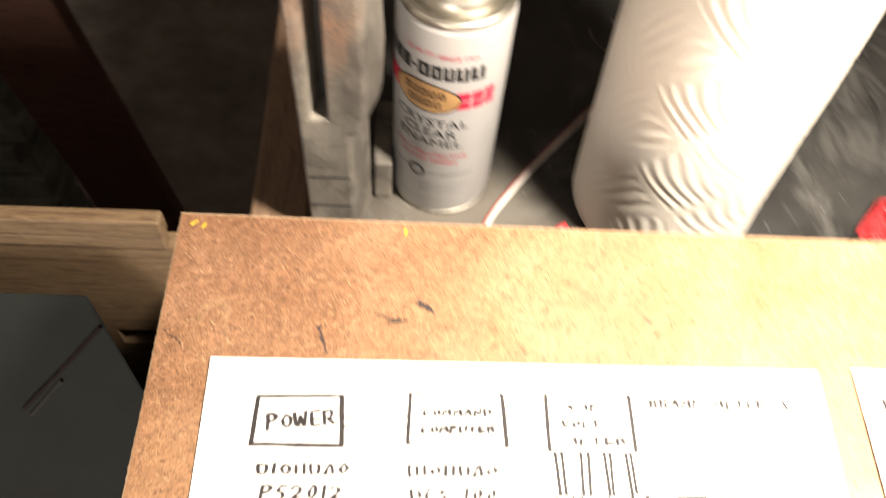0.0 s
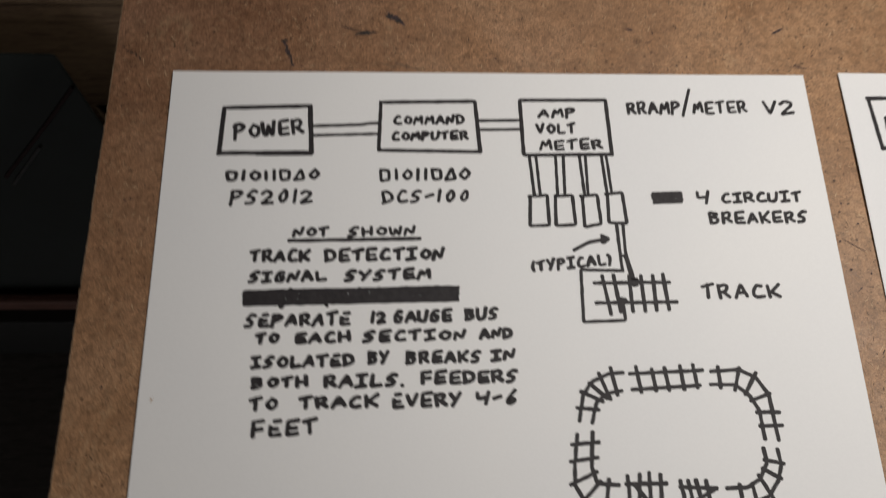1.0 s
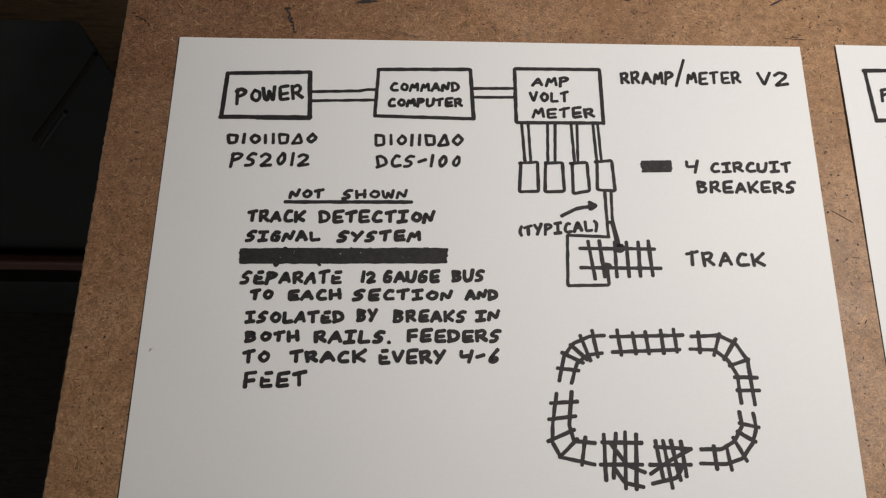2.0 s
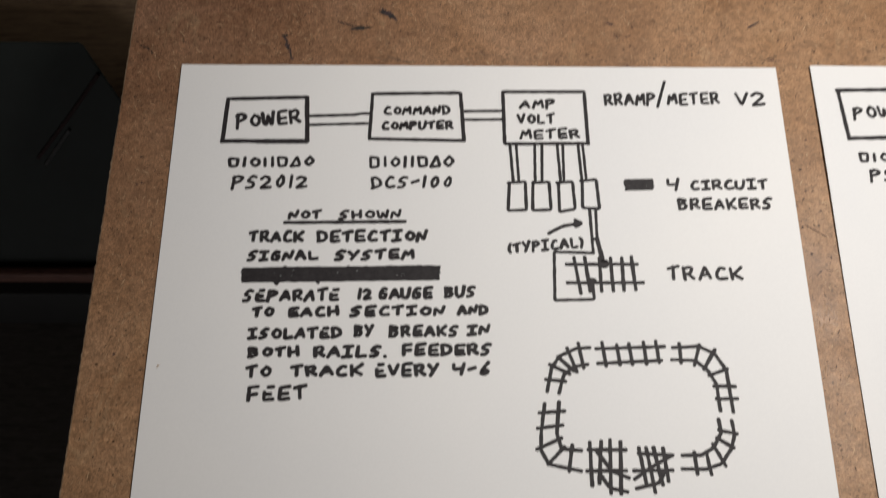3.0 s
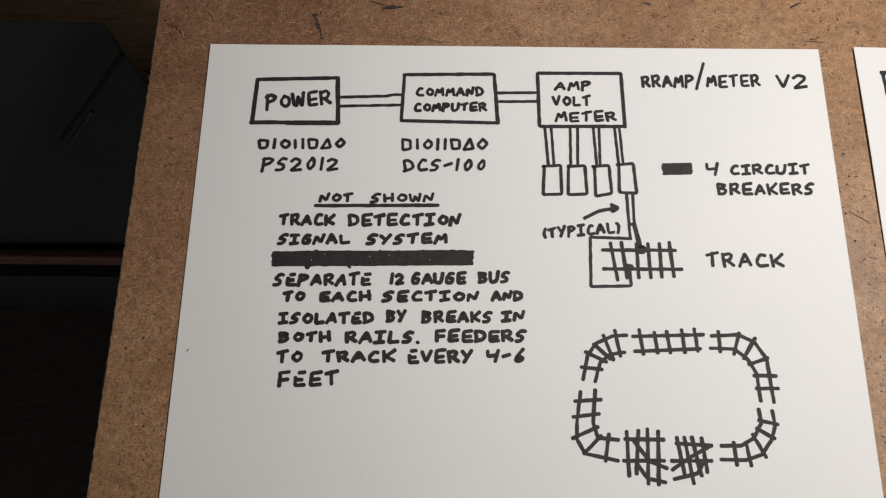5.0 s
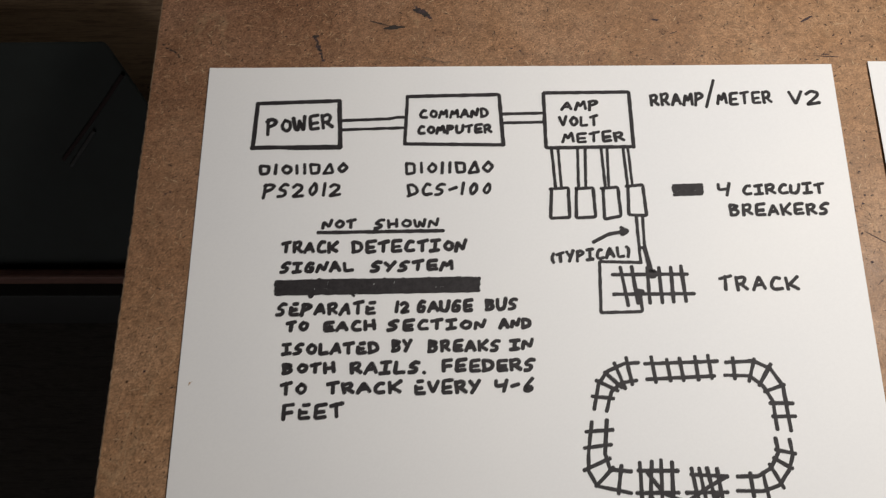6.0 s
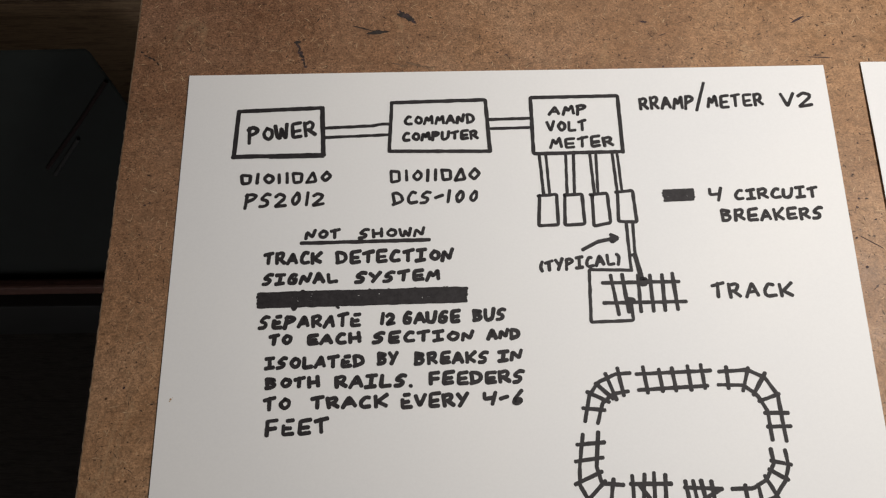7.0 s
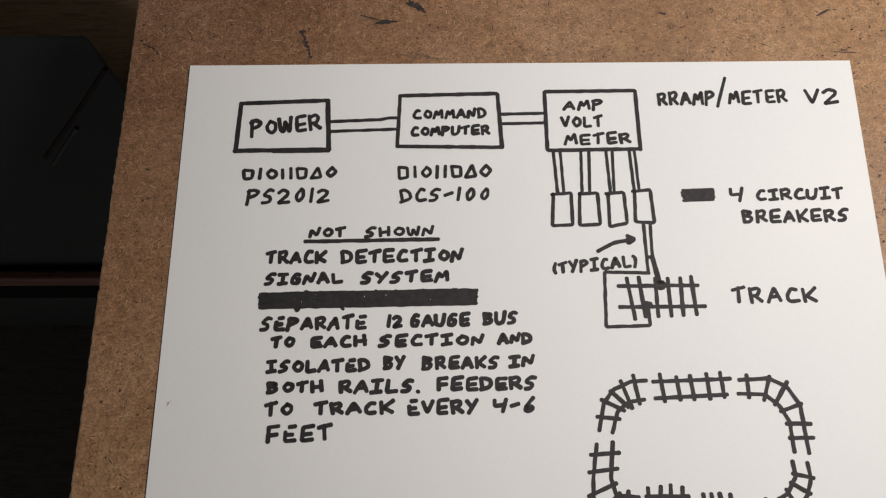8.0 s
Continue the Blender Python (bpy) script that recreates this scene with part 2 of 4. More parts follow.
PALE_HAIR = hair("pale_fibre", (0.25, 0.148, 0.08), (0.50, 0.345, 0.205))

# ---- building helpers ----


def mesh_of(name, bm, material, smooth=False):
    me = bpy.data.meshes.new(name)
    bm.normal_update()
    bm.to_mesh(me)
    bm.free()
    me.materials.append(material)
    if smooth:
        for p in me.polygons:
            p.use_smooth = True
    return me


def part(name, bm, material, parent, label="", smooth=False):
    ob = new(name, mesh_of(name, bm, material, smooth))
    ob.parent = parent
    return tagged(ob, label)


def thing(name, label, category, bm=None, material=None, at=None, group="", kind="", smooth=False):
    ob = new(name, mesh_of(name, bm, material, smooth) if bm else None)
    if at is not None:
        ob.matrix_world = at
    return tagged(ob, label, category, group, kind)


def box(bm, lo, hi, bevel=0.0, segments=2):
    size = [b - a for a, b in zip(lo, hi)]
    mid = [(a + b) / 2 for a, b in zip(lo, hi)]
    made = bmesh.ops.create_cube(bm, size=1, matrix=Matrix.LocRotScale(mid, None, size))
    if bevel:
        edges = {e for v in made["verts"] for e in v.link_edges}
        bmesh.ops.bevel(bm, geom=list(edges), offset=bevel, segments=segments, profile=0.5, affect="EDGES", clamp_overlap=True)
    return bm


def prism(bm, outline, lo, hi, axis="y", bevel=0.0):
    """An outline in the two other axes, pushed through from lo to hi along axis."""
    def place(a, b, c):
        return {"y": (a, c, b), "x": (c, a, b), "z": (a, b, c)}[axis]
    first = [bm.verts.new(place(a, b, lo)) for a, b in outline]
    second = [bm.verts.new(place(a, b, hi)) for a, b in outline]
    n = len(outline)
    faces = [bm.faces.new(first), bm.faces.new(second[::-1])]
    faces += [bm.faces.new((first[i], second[i], second[(i + 1) % n], first[(i + 1) % n])) for i in range(n)]
    bmesh.ops.recalc_face_normals(bm, faces=faces)
    if bevel:
        bmesh.ops.bevel(bm, geom=bm.edges[:], offset=bevel, segments=2, profile=0.5, affect="EDGES", clamp_overlap=True)
    return bm


def lathe(bm, profile, n=64):
    """Turns (radius, height) pairs round z."""
    rings = []
    for r, z in profile:
        rings.append([bm.verts.new((r * math.cos(2 * math.pi * i / n), r * math.sin(2 * math.pi * i / n), z)) for i in range(n)])
    for a, b in zip(rings, rings[1:]):
        for i in range(n):
            bm.faces.new((a[i], a[(i + 1) % n], b[(i + 1) % n], b[i]))
    bm.faces.new(rings[0][::-1])
    bm.faces.new(rings[-1])
    return bm


def rounded(points, reach):
    """A polyline with its corners rounded off, at most reach from each corner."""
    pts = [Vector(p) for p in points]
    if len(pts) < 3:
        return pts
    out = [pts[0]]
    for a, b, c in zip(pts, pts[1:], pts[2:]):
        d1, d2 = (a - b), (c - b)
        p = b + d1.normalized() * min(reach, 0.48 * d1.length)
        q = b + d2.normalized() * min(reach, 0.48 * d2.length)
        out += [p * (1 - t) ** 2 + b * 2 * t * (1 - t) + q * t * t for t in (0, 0.25, 0.5, 0.75, 1)]
    out.append(pts[-1])
    return out


def tube(bm, path, radius, n=8, reach=0.02):
    pts = rounded(path, reach)
    rings = []
    for i, p in enumerate(pts):
        d = (pts[min(i + 1, len(pts) - 1)] - pts[max(i - 1, 0)]).normalized()
        side = d.orthogonal().normalized() if abs(d.z) > 0.95 else d.cross(Vector((0, 0, 1))).normalized()
        up = side.cross(d)
        rings.append([bm.verts.new(p + radius * (side * math.cos(2 * math.pi * k / n) + up * math.sin(2 * math.pi * k / n))) for k in range(n)])
    for a, b in zip(rings, rings[1:]):
        for k in range(n):
            bm.faces.new((a[k], a[(k + 1) % n], b[(k + 1) % n], b[k]))
    bm.faces.new(rings[0][::-1])
    bm.faces.new(rings[-1])
    bmesh.ops.recalc_face_normals(bm, faces=bm.faces[:])
    return bm


# ---- marker strokes on a sheet; places in millimetres from the sheet's upper left corner, down the page ----
LAYER = [0]


def stroke(bm, points, width, lift, reach=1.2, shake=0.10):
    """One pass of a felt pen: a ribbon with round ends and a slightly uneven width."""
    pts = rounded([Vector((x, y, 0)) for x, y in points], reach)
    dense = [pts[0]]
    for a, b in zip(pts, pts[1:]):
        n = max(1, int((b - a).length / 0.7))
        dense += [a.lerp(b, (i + 1) / n) for i in range(n) if (b - a).length > 1e-6]
    seed = random.uniform(0, 100)
    LAYER[0] += 1
    h = 0.00006 + 0.000002 * (LAYER[0] % 40)
    wob = [Vector((noise.noise((seed, i * 0.23, 0)), noise.noise((seed, i * 0.23, 9)), 0)) * shake for i in range(len(dense))]
    dense = [p + w for p, w in zip(dense, wob)]

    def put(p):
        x, y = p.x / 1000, -p.y / 1000
        return bm.verts.new((x, y, lift(x, y) + h))

    if len(dense) < 2 or (dense[-1] - dense[0]).length + len(dense) < 2.01:
        ring = [put(dense[0] + width * 0.6 * Vector((math.cos(k * 0.785), math.sin(k * 0.785), 0))) for k in range(8)]
        bm.faces.new(ring[::-1])
        return
    left, right = [], []
    for i, p in enumerate(dense):
        d = (dense[min(i + 1, len(dense) - 1)] - dense[max(i - 1, 0)]).normalized()
        side = Vector((-d.y, d.x, 0)) * width / 2 * (1 + 0.2 * noise.noise((seed + 50, i * 0.22, 3)))
        left.append(p + side)
        right.append(p - side)
    lv, rv = [put(p) for p in left], [put(p) for p in right]
    for i in range(len(dense) - 1):
        bm.faces.new((lv[i], lv[i + 1], rv[i + 1], rv[i]))
    for end, nxt, a, b in ((0, 1, lv[0], rv[0]), (-1, -2, rv[-1], lv[-1])):
        out = (dense[end] - dense[nxt]).normalized()
        side = left[0] - dense[0] if end == 0 else right[-1] - dense[-1]
        cap = [put(dense[end] + side * math.cos(k * math.pi / 5) + out * side.length * 0.8 * math.sin(k * math.pi / 5)) for k in range(1, 5)]
        bm.faces.new([a, b] + cap[::-1])


# Hand-printed capitals on a grid eight wide and nine high: strokes of two-digit places (across, up), "/" one below the line.
# Small letters stand for the writer's second way of making a capital.
CAPITALS = {
    "A": "00 49 80;23 63", "a": "/0 59 70;14 64", "B": "09 10;09 58 77 25;25 64 72 50 00", "C": "78 49 15 12 30 80", "D": "09 10;09 39 77 83 61 00",
    "E": "89 19 10 80;14 74", "e": "79 39;16 10 80;14 64", "F": "19 10;19 89;14 74", "G": "78 49 15 11 30 60 74 44", "H": "09 10;79 80;14 84",
    "I": "09 89;49 40;00 80", "K": "09 10;89 24 80", "L": "19 10 80", "M": "00 28 43 79 80", "N": "00 18 61 89", "O": "48 15 22 50 82 86 48",
    "P": "19 0/;08 49 87 65 14", "R": "09 10;08 59 77 54 14;34 80", "S": "88 59 27 15 54 62 40 00", "T": "08 89;49 40",
    "U": "09 02 20 50 72 89", "V": "09 40 89", "W": "09 11 30 47 60 70 89", "Y": "09 44;89 20", "0": "58 25 22 40 73 77 58",
    "1": "69 30", "2": "07 39 77 75 00 80", "4": "09 05 75;89 60", "6": "79 24 11 30 71 63 23",
    "-": "14 85", ".": "20 20", "(": "88 45 42 7/", ")": "19 57 53 1/",
    "#": "09 10 70 78 09", "|": "49 40", "%": "48 15 22 50 83 76 48", "^": "00 49 80 00", "<": "49 04 40 84 49",
}
WIDE = {"1": 3.0, ".": 3.0, "I": 7.2, "(": 4.0, ")": 4.0, "-": 6.4, "M": 9.4, "W": 9.4, "A": 8.6, "|": 3.0}


def word(sheet, lift, text, x0, y0, x1, y1, tall, pen, name="word", label="", gap=3.3, lean=0.05):
    """A hand-printed word from its baseline's start to its end."""
    y0, y1, x1 = y0 + 0.5, y1 + 0.4, x1 + 0.8
    total = sum(WIDE.get(c, 8.0) for c in text) + gap * (len(text) - 1)
    length = math.hypot(x1 - x0, y1 - y0) - pen
    unit, up = length / total, (tall - pen) / 9
    ax, ay = (x1 - x0) / (length + pen), (y1 - y0) / (length + pen)
    whole, across = new(name), 0.0
    whole.parent = sheet
    tagged(whole, label or f"hand-printed black marker word {text.upper()}")
    for c in text:
        bm, wide = bmesh.new(), WIDE.get(c, 8.0)
        grow, drop, slant = random.uniform(0.93, 1.07), random.uniform(-0.35, 0.35), lean + random.uniform(-0.06, 0.06)
        for line in CAPITALS[c].split(";"):
            pts = []
            for two in line.split():
                gx, gy = (-1 if two[0] == "/" else int(two[0])) / 8 * wide, (-1 if two[1] == "/" else int(two[1])) * grow + drop
                gx, gy = gx + random.uniform(-0.35, 0.35) + slant * (gy - 4.5), gy + random.uniform(-0.28, 0.28)
                along, rise = (across + gx) * unit + pen / 2, gy * up + pen / 2
                rise += 0.10 * (gx - wide / 2) * unit
                pts.append((x0 + along * ax + rise * ay, y0 + along * ay - rise * ax))
            stroke(bm, pts, pen * random.uniform(0.94, 1.08), lift, reach=0.75, shake=0.06)
        across += wide + gap
        part("mark" if name == "mark_row" else "letter", bm, INK, whole)
    return whole


def line_drawing(sheet, lift, name, label, lines, pen):
    """Pen lines given as 'x,y x,y ...', closed where the last place repeats the first."""
    bm = bmesh.new()
    for text in lines:
        stroke(bm, [tuple(float(v) for v in p.split(",")) for p in text.split()], pen * random.uniform(0.93, 1.07), lift, 0.8)
    return part(name, bm, INK, sheet, label)


def filled_bar(sheet, lift, name, label, x0, y0, x1, y1, drop):
    """An area inked over in back-and-forth passes, with slivers of paper left between; drop: how much its right end stands higher."""
    bm, passes = bmesh.new(), 5
    pen = (y1 - y0) / passes * 1.14
    for j in range(passes):
        y = y0 + pen / 2 + (y1 - y0 - pen) * j / (passes - 1)
        way = []
        for i in range(7):
            f = i / 6
            x = x0 + pen / 2 + (x1 - x0 - pen) * f + (random.uniform(-0.3, 0.3) if i in (0, 6) else 0)
            way.append((x, y - drop * f + random.uniform(-0.09, 0.09)))
        stroke(bm, way, pen, lift, 2.0, 0.2)
    for i in range(int((x1 - x0) / 7)):
        x = random.uniform(x0 + 1, x1 - 1)
        top = y0 - drop * (x - x0) / (x1 - x0) - random.uniform(-0.5, 0.25)
        stroke(bm, [(x, top + 0.3), (x + random.uniform(-0.6, 0.6), top + (y1 - y0) * random.uniform(0.6, 0.95))], 1.3, lift, 1.0)
    return part(name, bm, INK, sheet, label)


def paper_sheet(at, lift, label, top_edge=0.0):
    """A letter-size sheet that follows lift(x, y), with a real thickness."""
    bm = bmesh.new()
    nx, ny, wide, tall, thick = 64, 50, 0.2794, 0.2159, 0.00012
    top = [[bm.verts.new((wide * i / nx, -top_edge * (1 - j / ny) - tall * j / ny, lift(wide * i / nx, -tall * j / ny))) for i in range(nx + 1)] for j in range(ny + 1)]
    low = [[bm.verts.new(v.co - Vector((0, 0, thick))) for v in row] for row in top]
    for j in range(ny):
        for i in range(nx):
            bm.faces.new((top[j][i], top[j + 1][i], top[j + 1][i + 1], top[j][i + 1]))
            bm.faces.new((low[j][i], low[j][i + 1], low[j + 1][i + 1], low[j + 1][i]))
    rim = [(0, i) for i in range(nx)] + [(j, nx) for j in range(ny)] + [(ny, i) for i in range(nx, 0, -1)] + [(j, 0) for j in range(ny, 0, -1)]
    for (a, b), (c, d) in zip(rim, rim[1:] + rim[:1]):
        bm.faces.new([bm.verts.new(v.co) for v in (top[a][b], top[c][d], low[c][d], low[a][b])])
    return thing("paper_sheet", label, "paper sheet", bm, PAPER, at, "diagram sheets", smooth=True)


# ---- the room: an unseen shell added to close the place and bounce light ----
FLOOR = -1.0


def slab(name, lo, hi, material, label):
    return thing(name, label, name.split("_")[0], box(bmesh.new(), lo, hi), material, kind="structure")


slab("floor", (-2.2, -2.4, FLOOR - 0.1), (2.4, 1.7, FLOOR), CONCRETE, "dark bare concrete cellar floor")
slab("ceiling", (-2.2, -2.4, 1.4), (2.4, 1.7, 1.5), SHELL_WALL, "unseen added ceiling over the bench")
slab("wall_north", (-2.2, 1.6, FLOOR), (2.4, 1.7, 1.4), SHELL_WALL, "unseen added wall behind the workbench")
# unseen wall, added with a gap that holds the fill lamp
bm = bmesh.new()
for lo, hi in (((-2.2, -2.4, FLOOR), (-1.0, -2.3, 1.4)), ((-0.1, -2.4, FLOOR), (2.4, -2.3, 1.4)), ((-1.0, -2.4, 1.02), (-0.1, -2.3, 1.4))):
    box(bm, lo, hi)
thing("wall_south", "unseen added wall with an opening for the fill lamp", "wall", bm, SHELL_WALL, kind="structure")
slab("wall_west", (-2.2, -2.3, FLOOR), (-2.1, 1.6, 1.4), SHELL_WALL, "unseen added side wall of the room")
slab("wall_east", (2.3, -2.3, FLOOR), (2.4, 1.6, 1.4), SHELL_WALL, "unseen added side wall of the room")

# ---- the workbench behind and under the board ----
bench = thing("workbench", "black-topped workbench with a brown wooden edge", "workbench")
part("bench_top", box(bmesh.new(), (0.024, -0.55, BENCH_Z - 0.035), (1.3, 0.80, BENCH_Z), 0.002), BENCH, bench, "dusty black bench top with white scuffs")
part("edge_strip", box(bmesh.new(), (-0.013, -0.55, BENCH_Z - 0.045), (0.0235, 0.80, BENCH_Z + 0.001), 0.002), BENCH_WOOD, bench, "brown wooden edge strip")
for x, y in ((0.03, 0.70), (1.2, 0.70), (0.03, -0.5), (1.2, -0.5)):
    part("leg", box(bmesh.new(), (x, y, FLOOR), (x + 0.08, y + 0.08, BENCH_Z - 0.036), 0.003), BENCH_WOOD, bench)

# ---- drawing board of hardboard on its support ----
support = thing("support_box", "plain wooden box under the drawing board", "box", box(bmesh.new(), (0.10, -0.40, BENCH_Z), (0.80, 0.02, -0.0062), 0.002), BENCH_WOOD)
board = thing("drawing_board", "brown hardboard panel with dark flecks, smudges and yellow corner marks", "board", at=pose(-0.0251, 0.076, 0, 0, 0, -0.6))
bm = bmesh.new()
nx, ny, wide, deep = 90, 60, 0.92, 0.56
# sawn edges that waver by a few tenths of a millimetre


def waver(s, k):
    return 0.0004 * noise.noise((s * 420, k, 0)) + 0.0002 * noise.noise((s * 35, k, 4))


part_top = [[bm.verts.new((wide * i / nx, -deep * j / ny, 0)) for i in range(nx + 1)] for j in range(ny + 1)]
for j in range(ny):
    for i in range(nx):
        bm.faces.new((part_top[j][i], part_top[j + 1][i], part_top[j + 1][i + 1], part_top[j][i + 1]))
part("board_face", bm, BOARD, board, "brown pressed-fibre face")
bm = bmesh.new()
rim = [(wide * s / 400, 0, s / 400) for s in range(400)] + [(wide, -deep * s / 200, s / 200) for s in range(200)]
rim += [(wide * (1 - s / 400), -deep, s / 400) for s in range(400)] + [(0, -deep * (1 - s / 400), s / 400) for s in range(400)]
upper = [bm.verts.new((x, y, 0.0)) for x, y, s in rim]
outer = [bm.verts.new((x + waver(y, 1) + (-0.0007 if x == 0 else 0.0012 if x == wide else 0), y + waver(x, 2) + (0.0012 if y == 0 else -0.0012 if y == -deep else 0), -0.0005)) for x, y, s in rim]
under = [bm.verts.new((v.co.x, v.co.y, -0.006)) for v in outer]
for a, b in ((upper, outer), (outer, under)):
    for i in range(len(rim)):
        bm.faces.new((a[i], b[i], b[(i + 1) % len(rim)], a[(i + 1) % len(rim)]))
bm.faces.new(under)
bmesh.ops.recalc_face_normals(bm, faces=bm.faces[:])
part("board_edge", bm, EDGE, board, "pale frayed sawn edge")


BLOTS = [0]


def blot(name, material, label, x, y, long, short, turn, tails=0.0, parent=board):
    """A thin uneven stain at x, y of the world, in millimetres."""
    bm = bmesh.new()
    seed, n = random.uniform(0, 99), 28
    BLOTS[0] += 1
    high = 0.00007 + 0.0000015 * BLOTS[0]
    ring = []
    for k in range(n):
        a = 2 * math.pi * k / n
        r = 1 + 0.45 * noise.noise((seed, 1.7 * math.cos(a), 1.7 * math.sin(a))) + 0.25 * noise.noise((seed, 5 * math.cos(a), 5 * math.sin(a)))
        r *= 1 + tails * max(0, abs(math.cos(a))) ** 8
        px, py = long * r * math.cos(a), short * r * math.sin(a)
        px, py = px * math.cos(turn) - py * math.sin(turn), px * math.sin(turn) + py * math.cos(turn)
        ring.append(bm.verts.new(((x + px) / 1000 + 0.0255, (y + py) / 1000 - 0.076, high)))
    bm.faces.new(ring)
    return part(name, bm, material, parent, label)


smear_rnd = random.Random(12)
for i in range(16):
    f = i / 15 - 0.5
    blot("smudge", STAIN if i % 3 else FADED, "black paint smudge", 96.4 + 5.6 * f + smear_rnd.uniform(-1.0, 1.0), 29.4 - 3.0 * f + smear_rnd.uniform(-1.4, 1.4),
         smear_rnd.uniform(0.8, 1.9), smear_rnd.uniform(0.6, 1.3), -0.45 + smear_rnd.uniform(-0.5, 0.5))
blot("smudge", STAIN, "black paint smudge", 83.0, 21.2, 2.6, 1.1, 0.1, 0.8)
blot("smudge", STAIN, "thin black paint smear", 76.4, 23.4, 3.2, 0.40, -0.3, 0.6)
blot("smudge", STAIN, "black pen tick", 47.4, 16.4, 1.5, 0.7, 0.1)
for i in range(7):
    blot("smudge", STAIN if i % 2 else FADED, "broken black pen stroke", 47.8 + i * 0.62, 14.4 - i * 1.75, random.uniform(0.7, 1.4), random.uniform(0.45, 0.9), -1.2 + random.uniform(-0.9, 0.9))
for i in range(5):
    blot("smudge", STAIN, "fine dark scratch", -22.5 + i * 1.9, 11.8 - i * 1.4 + random.uniform(-0.5, 0.5), random.uniform(0.6, 1.4), random.uniform(0.25, 0.5), -0.7 + random.uniform(-0.5, 0.5))
for x, y, long, short, turn in ((203, 25.5, 2.0, 0.7, -0.2), (211, 18.8, 2.6, 0.25, 0.4), (210, 2.6, 0.6, 0.5, 0), (283, 17.5, 0.7, 0.5, 0.3), (286, 13.0, 0.6, 0.5, 0),
                                (269, 5.0, 0.9, 0.4, -0.3), (278, 7.6, 2.4, 0.3, 0), (245, 10.2, 2.2, 0.2, -0.3), (288.8, -80.2, 6.6, 0.28, -0.55), (282.4, -78, 0.7, 0.6, 0), (284.8, -90.5, 0.8, 0.7, 0), (280.9, -67.7, 0.7, 0.6, 0), (291.5, -70, 0.7, 0.5, 0.6),
                                (284.8, -64.5, 0.7, 0.5, 0), (286.1, -60.7, 0.6, 0.5, 0), (285.1, -49.8, 0.6, 0.5, 0), (289.4, -35.3, 0.6, 0.5, 0), (293.1, -92.2, 0.4, 0.8, 0),
                                (287.0, -99.2, 2.4, 0.2, 0.75), (291.4, -98.0, 2.8, 0.2, -0.1), (279.0, 6.5, 7.0, 0.3, -0.05), (272.0, 26, 4.0, 0.7, 0.5), (281, -3.5, 1.0, 0.3, 0.9),
                                (-12.5, -139, 0.8, 0.6, 0.6), (-13, -62, 0.7, 0.4, 0), (-11, -61, 0.5, 0.4, 0), (137, 10.4, 0.8, 0.4, -0.5), (141, 9, 0.9, 0.3, -0.7), (166, 12, 1.6, 0.2, 0.9)):
    blot("smudge", FADED, "small dark fleck", x, y, long * 0.82, short * 0.78, turn)
for i in range(14):
    f = smear_rnd.uniform(0, 1)
    blot("stain", WORN, "worn brown stain", 341.5 + 6.5 * f + smear_rnd.uniform(-1.5, 1.5), 58.5 - 14.5 * f + smear_rnd.uniform(-1.0, 1.0), smear_rnd.uniform(1.2, 3.0), smear_rnd.uniform(0.5, 1.3), -1.1 + smear_rnd.uniform(-0.5, 0.5))
blot("chip", PALE_WOOD, "pale splintered chip", 340.6, 62.6, 2.0, 0.6, -1.2)
for i in range(6):
    blot("stain", WORN, "faint brown smear", 92 + 3.2 * i + smear_rnd.uniform(-1, 1), 5.0 - 0.25 * i + smear_rnd.uniform(-1.2, 1.2), smear_rnd.uniform(1.5, 3.2), smear_rnd.uniform(0.3, 0.7), smear_rnd.uniform(-0.4, 0.2))
for x, y, turn in ((-18.9, 71.0, 0.7), (-13.8, 69.6, 1.1), (85.5, 70.8, 1.5)):
    blot("crayon_mark", YELLOW, "yellow crayon tick", x, y, 2.1, 0.6, turn)


def fibres(name, material, label, count, seed, lengths, thick=(0.00006, 0.00019)):
    """Loose hair-like fibres pressed into the face."""
    rnd, bm = random.Random(seed), bmesh.new()
    for _ in range(count):
        x, y, a = rnd.uniform(0.003, 0.50), -rnd.uniform(0.003, 0.36), rnd.uniform(0, math.pi)
        long, w, bend = rnd.choice(lengths) * rnd.uniform(0.7, 1.3), rnd.uniform(*thick), rnd.uniform(-0.8, 0.8)
        prev = None
        for i in range(5):
            b = a + bend * (i / 4 - 0.5)
            x, y = x + long / 4 * math.cos(b), y + long / 4 * math.sin(b)
            half = w * (1 - abs(i / 2 - 1) * 0.7)
            pair = (bm.verts.new((x - half * math.sin(b), y + half * math.cos(b), 0.00004)), bm.verts.new((x + half * math.sin(b), y - half * math.cos(b), 0.00004)))
            if prev:
                bm.faces.new((prev[0], prev[1], pair[1], pair[0]))
            prev = pair
    return tagged(part(name, bm, material, board, label), kind="stuff")


fibres("fibre_fleck", DARK_HAIR, "dark wood fibres pressed into the face", 7500, 3, (0.0007, 0.0009, 0.0012, 0.0016, 0.0026))
fibres("fibre_fleck", PALE_HAIR, "pale wood fibres pressed into the face", 9500, 4, (0.0009, 0.0013, 0.0018, 0.0025, 0.0034), (0.00007, 0.00021))
fibres("bark_chip", BLACK_HAIR, "black bark chips pressed into the face", 2200, 5, (0.0006, 0.0009, 0.0013, 0.0020), (0.00012, 0.00034))

# ---- the diagram sheets ----


def lift_first(x, y):
    edge = max(0.0, 1 - x / 0.03)
    return 0.0006 + 0.0005 * edge * edge * (0.6 + 0.4 * math.sin(y * 25)) + 0.0004 * (1 + math.sin(x * 22 + y * 9)) * 0.5


